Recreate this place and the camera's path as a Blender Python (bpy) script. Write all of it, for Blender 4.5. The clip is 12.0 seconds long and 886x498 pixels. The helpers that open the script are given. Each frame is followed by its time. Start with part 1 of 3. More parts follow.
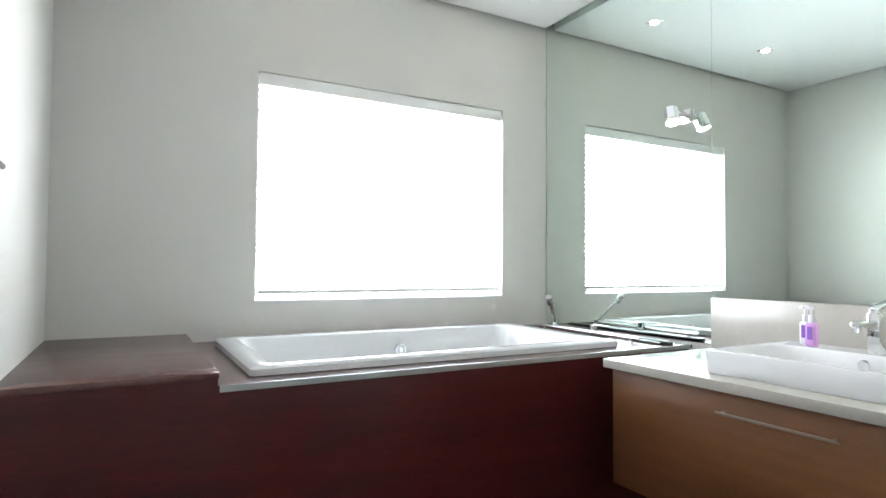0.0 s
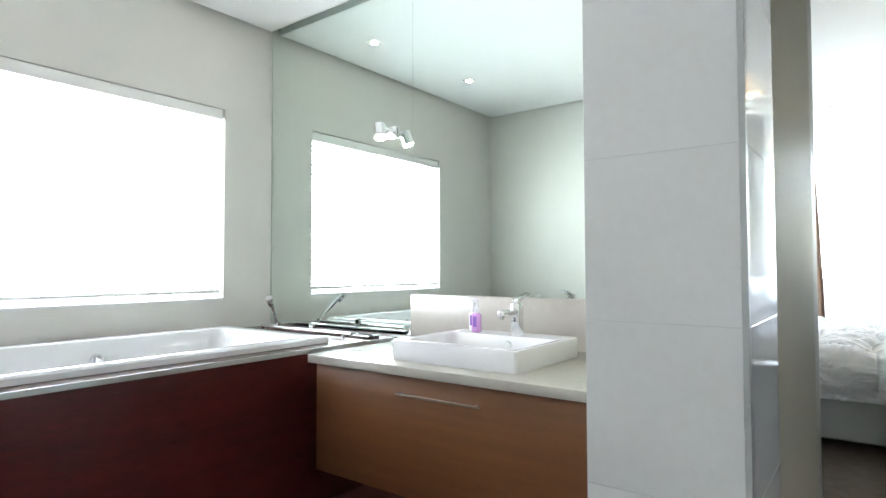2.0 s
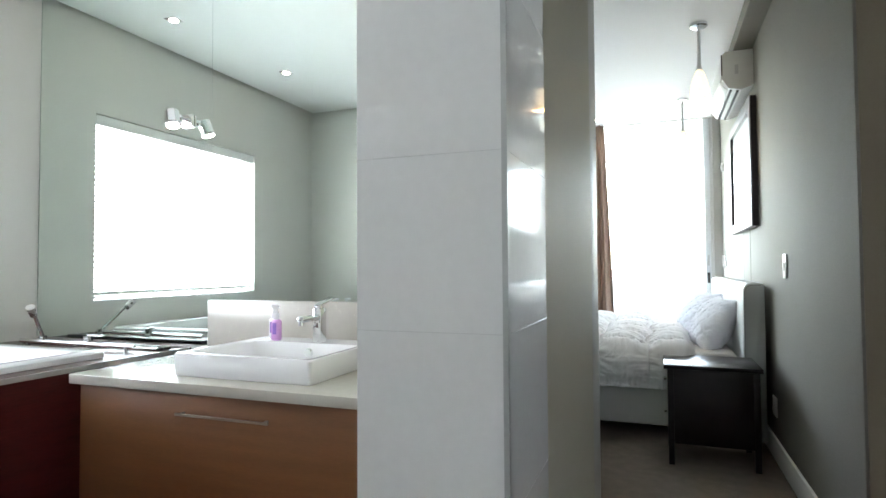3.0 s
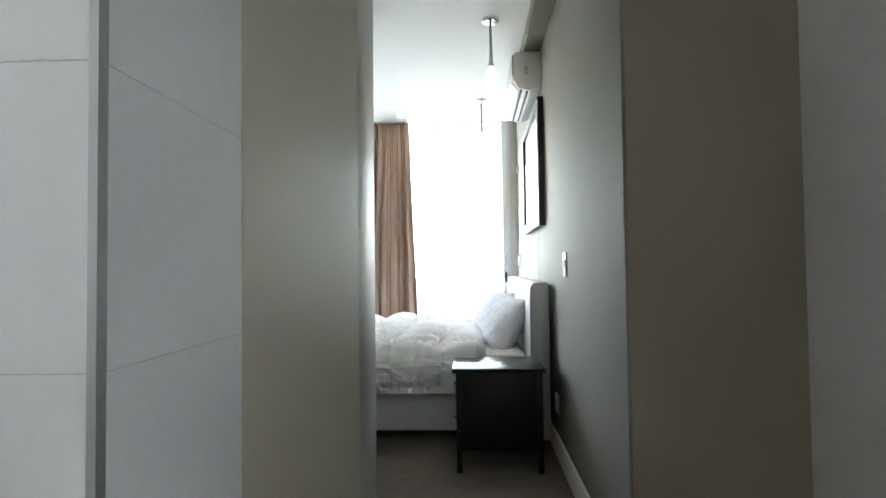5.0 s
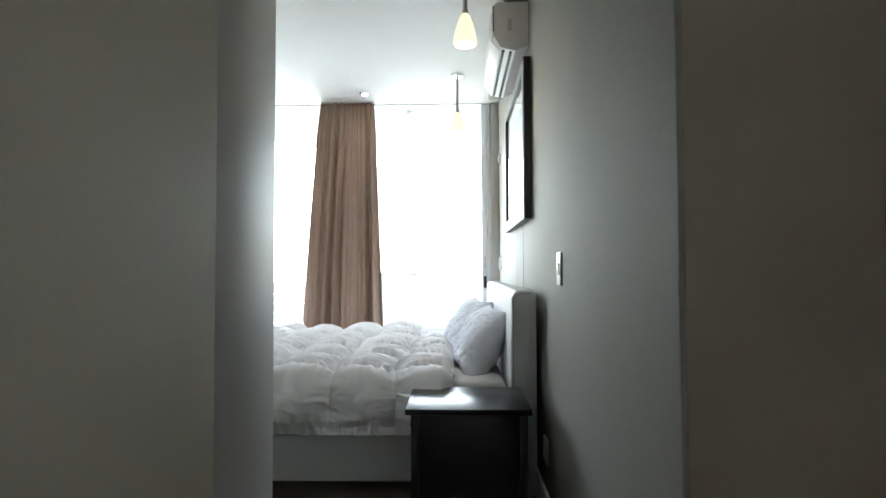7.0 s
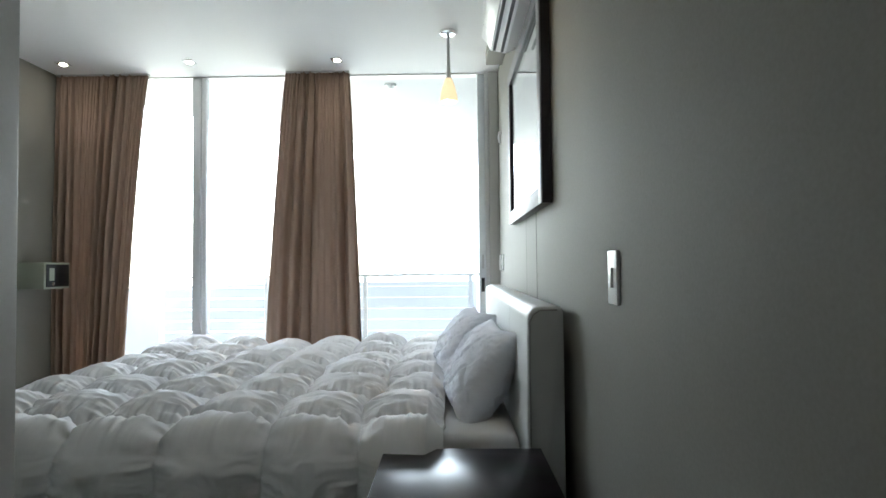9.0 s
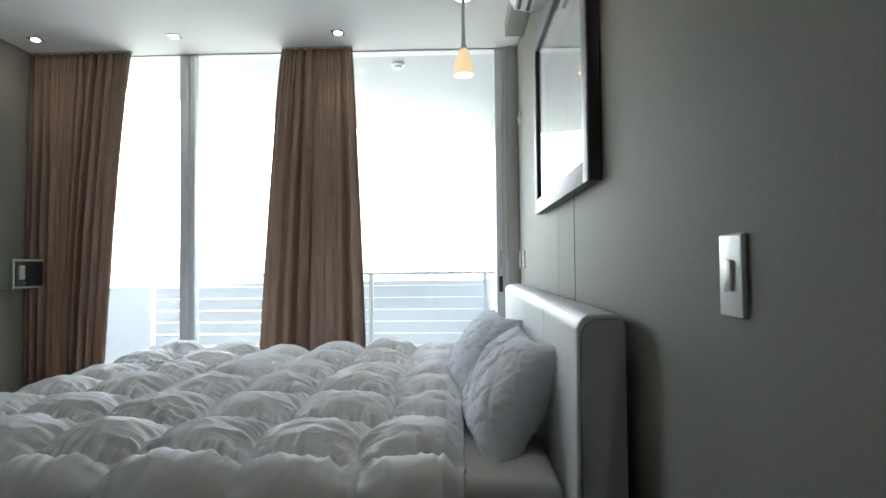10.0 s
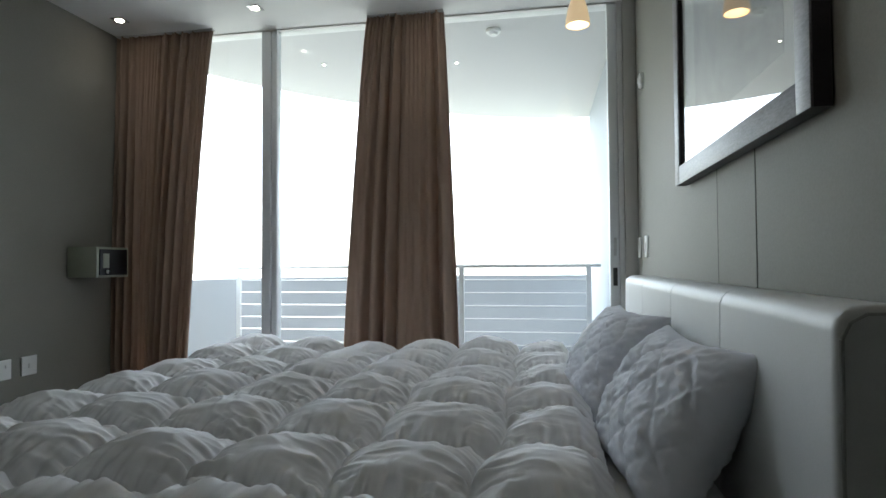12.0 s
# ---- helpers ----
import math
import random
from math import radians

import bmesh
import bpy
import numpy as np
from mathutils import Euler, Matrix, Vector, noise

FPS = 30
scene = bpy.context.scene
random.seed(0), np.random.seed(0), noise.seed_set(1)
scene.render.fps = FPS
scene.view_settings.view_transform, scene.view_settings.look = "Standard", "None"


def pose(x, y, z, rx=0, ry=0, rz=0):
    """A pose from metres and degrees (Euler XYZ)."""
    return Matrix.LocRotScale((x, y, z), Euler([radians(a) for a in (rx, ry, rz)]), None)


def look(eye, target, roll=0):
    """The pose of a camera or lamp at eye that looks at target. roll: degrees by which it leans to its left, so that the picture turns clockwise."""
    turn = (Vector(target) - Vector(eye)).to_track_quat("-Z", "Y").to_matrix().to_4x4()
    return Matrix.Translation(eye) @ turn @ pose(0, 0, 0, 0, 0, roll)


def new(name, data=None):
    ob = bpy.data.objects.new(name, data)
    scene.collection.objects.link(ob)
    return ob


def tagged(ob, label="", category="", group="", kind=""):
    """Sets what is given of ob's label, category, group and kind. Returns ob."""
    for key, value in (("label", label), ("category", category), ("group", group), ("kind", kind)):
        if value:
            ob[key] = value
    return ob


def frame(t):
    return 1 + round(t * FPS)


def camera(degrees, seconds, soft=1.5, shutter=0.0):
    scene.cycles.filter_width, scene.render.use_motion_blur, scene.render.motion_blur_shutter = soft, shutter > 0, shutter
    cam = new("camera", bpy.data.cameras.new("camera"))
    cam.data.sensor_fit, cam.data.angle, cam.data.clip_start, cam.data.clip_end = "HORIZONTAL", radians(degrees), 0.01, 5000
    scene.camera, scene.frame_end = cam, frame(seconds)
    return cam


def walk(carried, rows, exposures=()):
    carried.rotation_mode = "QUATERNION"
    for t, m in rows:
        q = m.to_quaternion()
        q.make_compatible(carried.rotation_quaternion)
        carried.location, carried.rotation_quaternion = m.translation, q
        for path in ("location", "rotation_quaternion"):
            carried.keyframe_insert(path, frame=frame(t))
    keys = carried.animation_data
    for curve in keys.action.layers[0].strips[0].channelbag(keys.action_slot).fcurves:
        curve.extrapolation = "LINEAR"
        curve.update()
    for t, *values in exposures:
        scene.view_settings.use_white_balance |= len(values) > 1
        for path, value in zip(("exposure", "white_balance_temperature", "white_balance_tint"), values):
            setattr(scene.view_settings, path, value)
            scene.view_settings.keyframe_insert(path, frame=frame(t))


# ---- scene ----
cam = camera(75.3, 12.0)
# seconds, x, y, z, yaw, pitch, roll
ROWS = [
    (0.0, 0.125, 0.037, 1.198, -28.81, 1.83, -0.37),
    (0.5, 0.140, -0.028, 1.195, -35.16, 2.00, -0.16),
    (1.0, 0.173, -0.080, 1.194, -41.81, 2.07, 0.03),
    (1.5, 0.183, -0.147, 1.198, -46.72, 1.92, 0.11),
    (2.0, 0.191, -0.211, 1.203, -52.94, 1.93, 0.15),
    (2.5, 0.242, -0.261, 1.215, -60.52, 1.89, 0.13),
    (3.0, 0.338, -0.285, 1.217, -69.32, 1.84, 0.36),
    (3.3, 0.384, -0.315, 1.212, -74.08, 1.83, 0.49),
    (3.5, 0.396, -0.295, 1.208, -76.73, 1.84, 0.43),
    (3.7, 0.436, -0.303, 1.209, -79.50, 1.73, 0.56),
    (5.3, 0.870, -0.459, 1.202, -87.29, 1.78, 0.68),
    (5.5, 0.944, -0.469, 1.202, -87.52, 1.70, 0.68),
    (6.0, 1.180, -0.471, 1.202, -87.81, 1.88, 0.55),
    (6.5, 1.406, -0.483, 1.213, -88.25, 1.96, 0.27),
    (7.0, 1.657, -0.521, 1.211, -88.60, 2.03, 0.17),
    (7.2, 1.768, -0.528, 1.218, -88.78, 2.08, 0.17),
    (8.8, 2.480, -0.518, 1.245, -89.33, 1.68, 0.47),
    (9.0, 2.595, -0.534, 1.246, -89.19, 1.69, 0.58),
    (9.5, 2.856, -0.529, 1.228, -88.78, 1.56, 0.68),
    (10.0, 3.098, -0.495, 1.235, -88.27, 1.56, 0.59),
    (10.5, 3.293, -0.476, 1.232, -87.93, 1.57, 0.46),
    (11.0, 3.472, -0.472, 1.219, -86.73, 1.45, 0.51),
    (11.5, 3.564, -0.412, 1.188, -83.85, 1.49, 0.52),
    (12.0, 3.607, -0.341, 1.170, -80.04, 1.53, 0.38),
]
EXPOSURES = [(0.0, 5.85), (1.0, 5.98), (2.0, 5.92), (2.7, 5.75), (3.7, 5.68), (5.3, 5.7), (6.0, 5.55), (7.2, 5.2), (9.0, 4.65), (10.5, 4.1), (12.0, 3.6)]
walk(cam, [(t, pose(x, y, z, 90 + pitch, roll, yaw)) for t, x, y, z, yaw, pitch, roll in ROWS], EXPOSURES)

# ---- world, sun, window light ----
world = bpy.data.worlds.new("world")
scene.world = world
world.use_nodes = True
wn = world.node_tree
sky = wn.nodes.new("ShaderNodeTexSky")
sky.sky_type, sky.sun_disc = "NISHITA", False
sky.sun_elevation, sky.sun_rotation = radians(74), radians(60)
sky.air_density, sky.dust_density = 1.0, 2.5
wn.nodes["Background"].inputs["Strength"].default_value = 0.15
haze = wn.nodes.new("ShaderNodeHueSaturation")
haze.inputs["Saturation"].default_value = 0.48
wn.links.new(sky.outputs["Color"], haze.inputs["Color"])
wn.links.new(haze.outputs["Color"], wn.nodes["Background"].inputs["Color"])

sun = new("sun", bpy.data.lights.new("sun", "SUN"))
sun.data.energy, sun.data.angle, sun.data.color = 1.7, radians(0.6), (1.0, 0.96, 0.9)
sun.matrix_world = look((13.0, 2.0, 14), (9.5, 0.0, 0))

win_light = new("window_daylight", bpy.data.lights.new("window_daylight", "AREA"))
win_light.data.shape, win_light.data.size, win_light.data.size_y = "RECTANGLE", 1.9, 1.6
win_light.data.energy, win_light.data.color = 2.75, (0.97, 0.935, 1.08)
win_light.data.spread = radians(145)
win_light.matrix_world = pose(1.57, 3.60, 1.66, -90, 0, 0)


def lamp_light(name, kind, power, x, y, z, size):
    """The light of a small lamp that stands in the room."""
    ob = new(name, bpy.data.lights.new(name, kind))
    ob.data.energy, ob.data.color, ob.data.shadow_soft_size = power, (1.0, 0.93, 0.84), size
    if kind == "SPOT":
        ob.data.spot_size, ob.data.spot_blend = radians(120), 0.8
    ob.location = (x, y, z)


for y in (0.376, 1.58, 2.62):
    lamp_light("downlight_light", "SPOT", 0.12, 7.20, y, 2.91, 0.025)
for x, y, z in ((4.74, -0.57, 2.40), (6.67, -0.53, 2.39)):
    lamp_light("pendant_light", "SPOT", 0.12, x, y, z, 0.04)


# ---- materials ----
def nodes_of(name):
    m = bpy.data.materials.new(name)
    m.use_nodes = True
    nt = m.node_tree
    return m, nt, nt.nodes["Principled BSDF"]


def mat(name, color, rough=0.5, metal=0.0, vary=0.06, scale=8.0, grain=120.0, bump=0.05, stretch=(1, 1, 1), spec=0.5, dist=0.002, rvar=0.06):
    """Base colour with broad stains and fine grain, and a fine relief."""
    m, nt, b = nodes_of(name)
    tc = nt.nodes.new("ShaderNodeTexCoord")
    mp = nt.nodes.new("ShaderNodeMapping")
    mp.inputs["Scale"].default_value = stretch
    nt.links.new(tc.outputs["Object"], mp.inputs["Vector"])
    n1, n2 = nt.nodes.new("ShaderNodeTexNoise"), nt.nodes.new("ShaderNodeTexNoise")
    for n, s in ((n1, scale), (n2, grain)):
        n.inputs["Scale"].default_value = s
        n.inputs["Detail"].default_value = 4
        nt.links.new(mp.outputs["Vector"], n.inputs["Vector"])
    add = nt.nodes.new("ShaderNodeMath")
    add.operation = "ADD"
    nt.links.new(n1.outputs["Fac"], add.inputs[0])
    nt.links.new(n2.outputs["Fac"], add.inputs[1])
    ramp = nt.nodes.new("ShaderNodeMapRange")
    ramp.inputs["From Min"].default_value, ramp.inputs["From Max"].default_value = 0.6, 1.4
    ramp.inputs["To Min"].default_value, ramp.inputs["To Max"].default_value = 1 - vary, 1 + vary
    nt.links.new(add.outputs[0], ramp.inputs["Value"])
    mix = nt.nodes.new("ShaderNodeVectorMath")
    mix.operation = "SCALE"
    mix.inputs[0].default_value = color
    nt.links.new(ramp.outputs["Result"], mix.inputs["Scale"])
    nt.links.new(mix.outputs["Vector"], b.inputs["Base Color"])
    rr = nt.nodes.new("ShaderNodeMapRange")
    rr.inputs["To Min"].default_value, rr.inputs["To Max"].default_value = max(0.02, rough - rvar), min(1, rough + rvar)
    nt.links.new(n1.outputs["Fac"], rr.inputs["Value"])
    nt.links.new(rr.outputs["Result"], b.inputs["Roughness"])
    b.inputs["Metallic"].default_value = metal
    b.inputs["Specular IOR Level"].default_value = spec
    if bump:
        bp = nt.nodes.new("ShaderNodeBump")
        bp.inputs["Strength"].default_value, bp.inputs["Distance"].default_value = bump, dist
        nt.links.new(n2.outputs["Fac"], bp.inputs["Height"])
        nt.links.new(bp.outputs["Normal"], b.inputs["Normal"])
    return m


def glow(name, color, strength, rough=0.4):
    m, nt, b = nodes_of(name)
    b.inputs["Base Color"].default_value = (*color, 1)
    b.inputs["Emission Color"].default_value = (*color, 1)
    b.inputs["Emission Strength"].default_value = strength
    b.inputs["Roughness"].default_value = rough
    return m


def clear(name, tint, gloss):
    """A thin pane: clear, with a mirror gloss that grows at grazing angles."""
    m, nt, b = nodes_of(name)
    out = nt.nodes["Material Output"]
    tr, gl, mx = (nt.nodes.new("ShaderNode" + k) for k in ("BsdfTransparent", "BsdfGlossy", "MixShader"))
    lw, pw, fr = nt.nodes.new("ShaderNodeLayerWeight"), nt.nodes.new("ShaderNodeMath"), nt.nodes.new("ShaderNodeMapRange")
    tr.inputs["Color"].default_value = (*tint, 1)
    gl.inputs["Roughness"].default_value = 0.0
    lw.inputs["Blend"].default_value = 0.5
    pw.operation, pw.inputs[1].default_value = "POWER", 3.0
    fr.inputs["To Min"].default_value, fr.inputs["To Max"].default_value = gloss, 0.75
    nt.links.new(lw.outputs["Facing"], pw.inputs[0])
    nt.links.new(pw.outputs[0], fr.inputs["Value"])
    nt.links.new(fr.outputs["Result"], mx.inputs[0])
    nt.links.new(tr.outputs["BSDF"], mx.inputs[1])
    nt.links.new(gl.outputs["BSDF"], mx.inputs[2])
    nt.links.new(mx.outputs["Shader"], out.inputs["Surface"])
    return m


def thin_cloth(name, color, through_part, rough=0.8, bump=0.1, scale=300.0, stretch=(1, 1, 1)):
    """Cloth or slat that lets some light through."""
    m = mat(name, color, rough, vary=0.08, grain=scale, bump=bump, stretch=stretch, spec=0.2)
    nt = m.node_tree
    b = nt.nodes["Principled BSDF"]
    tl, mx = nt.nodes.new("ShaderNodeBsdfTranslucent"), nt.nodes.new("ShaderNodeMixShader")
    tl.inputs["Color"].default_value = (*color, 1)
    mx.inputs[0].default_value = through_part
    nt.links.new(b.outputs["BSDF"], mx.inputs[1])
    nt.links.new(tl.outputs["BSDF"], mx.inputs[2])
    nt.links.new(mx.outputs["Shader"], nt.nodes["Material Output"].inputs["Surface"])
    return m


PAINT_BATH = mat("bath_wall_paint", (0.64, 0.63, 0.60), 0.6, vary=0.03, scale=2.5, grain=160, bump=0.06)
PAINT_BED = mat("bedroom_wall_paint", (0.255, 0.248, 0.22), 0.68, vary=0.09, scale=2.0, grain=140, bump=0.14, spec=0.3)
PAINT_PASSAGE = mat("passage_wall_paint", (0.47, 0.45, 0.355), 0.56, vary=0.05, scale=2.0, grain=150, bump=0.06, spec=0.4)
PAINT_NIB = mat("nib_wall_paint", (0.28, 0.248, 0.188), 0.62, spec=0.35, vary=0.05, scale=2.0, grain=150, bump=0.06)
# Reveal paint; on the window return its paleness stands in for grazing daylight.
PAINT_REVEAL_AND_LIGHT = mat("reveal_paint_and_wall_light", (0.50, 0.49, 0.46), 0.5, vary=0.04, scale=3.0, grain=150, bump=0.05)
CEIL = mat("ceiling_paint", (0.85, 0.85, 0.84), 0.7, vary=0.02, scale=1.5, grain=200, bump=0.03)
TILE = mat("wall_tile_glaze", (0.76, 0.785, 0.785), 0.07, vary=0.03, scale=3, grain=40, bump=0.015)
GROUT = mat("grout", (0.62, 0.65, 0.65), 0.8, grain=300)
TRIM = mat("tile_edge_trim", (0.45, 0.48, 0.48), 0.3, metal=0.6, vary=0.03)
CARPET = mat("carpet_pile", (0.22, 0.187, 0.162), 0.95, vary=0.18, scale=14, grain=420, bump=0.7, dist=0.006, spec=0.1)
FLOORWOOD = mat("bath_floor_wood", (0.12, 0.030, 0.022), 0.35, vary=0.3, scale=3, grain=30, bump=0.05, stretch=(1, 8, 1))
SKIRT = mat("skirting_paint", (0.66, 0.66, 0.65), 0.35, vary=0.03)
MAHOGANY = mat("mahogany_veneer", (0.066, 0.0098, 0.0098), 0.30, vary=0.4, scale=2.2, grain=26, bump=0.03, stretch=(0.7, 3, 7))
# Paler, pinkish copy of the mahogany: the gloss's reflection is in the colour.
DECK_SHEEN = mat("mahogany_deck_sheen", (0.115, 0.058, 0.052), 0.24, vary=0.22, scale=3, grain=30, bump=0.02, stretch=(1, 7, 1))
OAK = mat("vanity_oak", (0.185, 0.08, 0.031), 0.4, vary=0.16, scale=2.0, grain=42, bump=0.04, stretch=(4, 1, 14))
QUARTZ = mat("cream_quartz", (0.46, 0.44, 0.39), 0.14, vary=0.05, scale=30, grain=500, bump=0.0)
SPLASH = mat("splashback_quartz", (0.43, 0.405, 0.365), 0.25, vary=0.04, scale=30, grain=400, bump=0.0)
CERAMIC = mat("white_ceramic", (0.74, 0.74, 0.75), 0.07, vary=0.01, bump=0.0)
ACRYLIC = mat("white_bath_acrylic", (0.68, 0.69, 0.71), 0.12, vary=0.01, bump=0.0)
CHROME = mat("chrome", (0.78, 0.79, 0.80), 0.07, metal=1.0, vary=0.02, bump=0.0)
STEEL = mat("brushed_steel", (0.58, 0.58, 0.58), 0.28, metal=1.0, vary=0.06, grain=200, bump=0.03)
RAILSTEEL = mat("railing_steel", (0.66, 0.67, 0.68), 0.35, metal=0.35, vary=0.04, grain=200)
BLACK = mat("black_plastic", (0.02, 0.02, 0.022), 0.35, vary=0.1)
ALU = mat("window_aluminium", (0.76, 0.78, 0.80), 0.4, metal=0.05, vary=0.04, grain=200)
PLASTIC = mat("white_plastic", (0.74, 0.74, 0.73), 0.3, vary=0.02, bump=0.0)
SLAT = thin_cloth("blind_slat", (0.80, 0.80, 0.79), 0.55, 0.4, 0.0)
RAILWOOD = mat("blind_rail", (0.82, 0.82, 0.81), 0.4, vary=0.03)
CURTAIN = thin_cloth("curtain_cloth", (0.40, 0.295, 0.232), 0.2, 0.85, 0.25, 500)
DUVET = mat("duvet_cotton", (0.82, 0.82, 0.835), 0.75, vary=0.03, scale=20, grain=600, bump=0.12, spec=0.2)
PILLOWC = mat("pillow_cotton", (0.74, 0.76, 0.82), 0.8, vary=0.04, scale=20, grain=600, bump=0.12, spec=0.2)
SHEET = mat("sheet_cotton", (0.66, 0.66, 0.66), 0.8, vary=0.03, grain=500, bump=0.1, spec=0.2)
LEATHER = mat("white_leather", (0.53, 0.54, 0.535), 0.5, vary=0.04, scale=12, grain=260, bump=0.12)
JOINT = mat("wall_joint", (0.07, 0.068, 0.06), 0.8)
SEAM = mat("leather_seam", (0.30, 0.30, 0.29), 0.6)
WENGE = mat("dark_wenge_veneer", (0.011, 0.009, 0.012), 0.28, spec=0.3, vary=0.2, scale=3, grain=60, bump=0.0, stretch=(1, 1, 9), rvar=0.008)
FRAMEWOOD = mat("picture_frame_wood", (0.20, 0.195, 0.215), 0.5, vary=0.35, scale=4, grain=30, bump=0.15, stretch=(2, 9, 9))
FRAMEDARK = mat("picture_frame_edge", (0.02, 0.017, 0.02), 0.35, vary=0.2)
PRINT = mat("faded_print_paper", (0.42, 0.43, 0.42), 0.8, vary=0.25, scale=1.6, grain=14, bump=0.0)
MOUNT = mat("picture_mount_card", (0.62, 0.63, 0.62), 0.8, vary=0.02)
SAFEGREEN = mat("safe_enamel", (0.36, 0.38, 0.30), 0.45, vary=0.04)
CONCRETE = mat("balcony_plaster", (0.36, 0.39, 0.42), 0.75, vary=0.05, scale=2, grain=60, bump=0.12)
BALCEIL = mat("balcony_soffit", (0.52, 0.52, 0.52), 0.75, vary=0.03, scale=2)
BALTILE = mat("balcony_floor_tile", (0.23, 0.23, 0.23), 0.5, vary=0.06, scale=4)
PAPER = mat("paper", (0.80, 0.80, 0.80), 0.7, vary=0.02)
INK = mat("ink", (0.12, 0.12, 0.13), 0.7)
PINK = mat("pink_soap", (0.62, 0.33, 0.66), 0.15, vary=0.05, bump=0.0)
SOAPWHITE = mat("soap_pump_white", (0.75, 0.74, 0.78), 0.3, vary=0.02, bump=0.0)
PURPLE = mat("soap_label", (0.22, 0.10, 0.45), 0.4, vary=0.2, scale=60)
BULB = glow("lit_bulb", (1.0, 0.93, 0.80), 2.0)
SHADE = glow("opal_glass_shade", (0.80, 0.60, 0.36), 0.05)
GROUND = mat("far_ground", (0.16, 0.17, 0.15), 0.9, vary=0.3, scale=0.01, grain=0.2)
GLASS = clear("window_glass", (0.94, 0.97, 0.96), 0.025)
PICGLASS = clear("picture_glass", (0.95, 0.95, 0.95), 0.06)
m, nt, b = nodes_of("mirror_silver")
b.inputs["Base Color"].default_value, b.inputs["Metallic"].default_value, b.inputs["Roughness"].default_value = (0.80, 0.885, 0.84, 1), 1.0, 0.01
MIRROR = m
MIRROREDGE = mat("mirror_edge", (0.36, 0.43, 0.40), 0.3)
BRONZE = mat("dull_bronze", (0.30, 0.25, 0.20), 0.5, metal=0.8, vary=0.08)


# ---- mesh helpers ----
def box(bm, x0, x1, y0, y1, z0, z1, bevel=0.0, seg=2):
    r = bmesh.ops.create_cube(bm, size=1, matrix=Matrix.LocRotScale(((x0 + x1) / 2, (y0 + y1) / 2, (z0 + z1) / 2), None, (abs(x1 - x0), abs(y1 - y0), abs(z1 - z0))))
    if bevel:
        vs = set(r["verts"])
        es = [e for e in bm.edges if e.verts[0] in vs and e.verts[1] in vs]
        bmesh.ops.bevel(bm, geom=es, offset=bevel, segments=seg, affect="EDGES", profile=0.5)
    return bm


def B(*a, **k):
    return box(bmesh.new(), *a, **k)


def rod(bm, p, q, r0, r1=None, n=16):
    p, q = Vector(p), Vector(q)
    m4 = Matrix.Translation((p + q) / 2) @ (q - p).to_track_quat("Z", "Y").to_matrix().to_4x4()
    bmesh.ops.create_cone(bm, cap_ends=True, segments=n, radius1=r0, radius2=r0 if r1 is None else r1, depth=(q - p).length, matrix=m4)
    return bm


def C(*a, **k):
    return rod(bmesh.new(), *a, **k)


def lathe(profile, centre, n=24):
    """A turned body from (radius, height) pairs."""
    bm = bmesh.new()
    rings = [[bm.verts.new((centre[0] + r * math.cos(2 * math.pi * k / n), centre[1] + r * math.sin(2 * math.pi * k / n), centre[2] + h)) for k in range(n)] for r, h in profile]
    for a, c in zip(rings, rings[1:]):
        for k in range(n):
            bm.faces.new((a[k], a[(k + 1) % n], c[(k + 1) % n], c[k]))
    return bm


def sheet(nu, nv, f):
    """A grid of points f(u, v), u and v from 0 to 1."""
    bm = bmesh.new()
    vs = [[bm.verts.new(f(i / nu, j / nv)) for j in range(nv + 1)] for i in range(nu + 1)]
    for i in range(nu):
        for j in range(nv):
            bm.faces.new((vs[i][j], vs[i + 1][j], vs[i + 1][j + 1], vs[i][j + 1]))
    return bm


def mesh_of(name, bm, material, smooth=None):
    bmesh.ops.recalc_face_normals(bm, faces=bm.faces)
    me = bpy.data.meshes.new(name)
    bm.to_mesh(me)
    bm.free()
    me.materials.append(material)
    if smooth is not None:
        me.shade_smooth()
        me.set_sharp_from_angle(angle=radians(smooth))
    return me


def thing(name, label="", category="", group="", at=(0, 0, 0)):
    ob = new(name)
    ob.location = at
    ob.empty_display_size = 0.1
    return tagged(ob, label, category, group)


def world_of(ob):
    m4 = ob.matrix_basis.copy()
    while ob.parent:
        ob = ob.parent
        m4 = ob.matrix_basis @ m4
    return m4


def part(name, bm, material, parent, label="", smooth=35):
    """Links a bmesh, given in world places, as one mesh object under a thing or a part."""
    ob = new(name, mesh_of(name, bm, material, smooth))
    ob.parent = parent
    ob.matrix_basis = world_of(parent).inverted()
    return tagged(ob, label) if label else ob


def solid(name, bm, material, label="", category="", group="", kind="", smooth=35):
    ob = new(name, mesh_of(name, bm, material, smooth))
    return tagged(ob, label, category, group, kind)


def structure(name, bm, material, label="", smooth=35):
    return solid(name, bm, material, label, "", "", "structure", smooth)


# ---- the shell ----
CZ = 2.93                                   # ceilings
MX, WX, BY = 2.78, -0.21, 3.32              # bathroom: mirror wall, west wall, window wall
NX, SY, TY = 2.79, -0.955, -1.56            # nib, bedroom south wall, tiled wall
EX, NY, BW = 7.60, 2.87, 3.31              # bedroom: window wall, north wall, west wall
structure("floor_bedroom", B(2.79, 7.7, -1.2, 3.1, -0.1, 0.0), CARPET, "grey-brown bedroom carpet")
structure("floor_bathroom", B(-0.6, 2.79, -1.8, 3.6, -0.1, -0.002), FLOORWOOD, "dark red-brown timber bathroom floor")
cb = B(WX + 0.045, MX - 0.04, 0.301, BY - 0.045, CZ, CZ + 0.06)
box(cb, WX + 0.045, 2.95, -1.8, 0.301, CZ, CZ + 0.06)
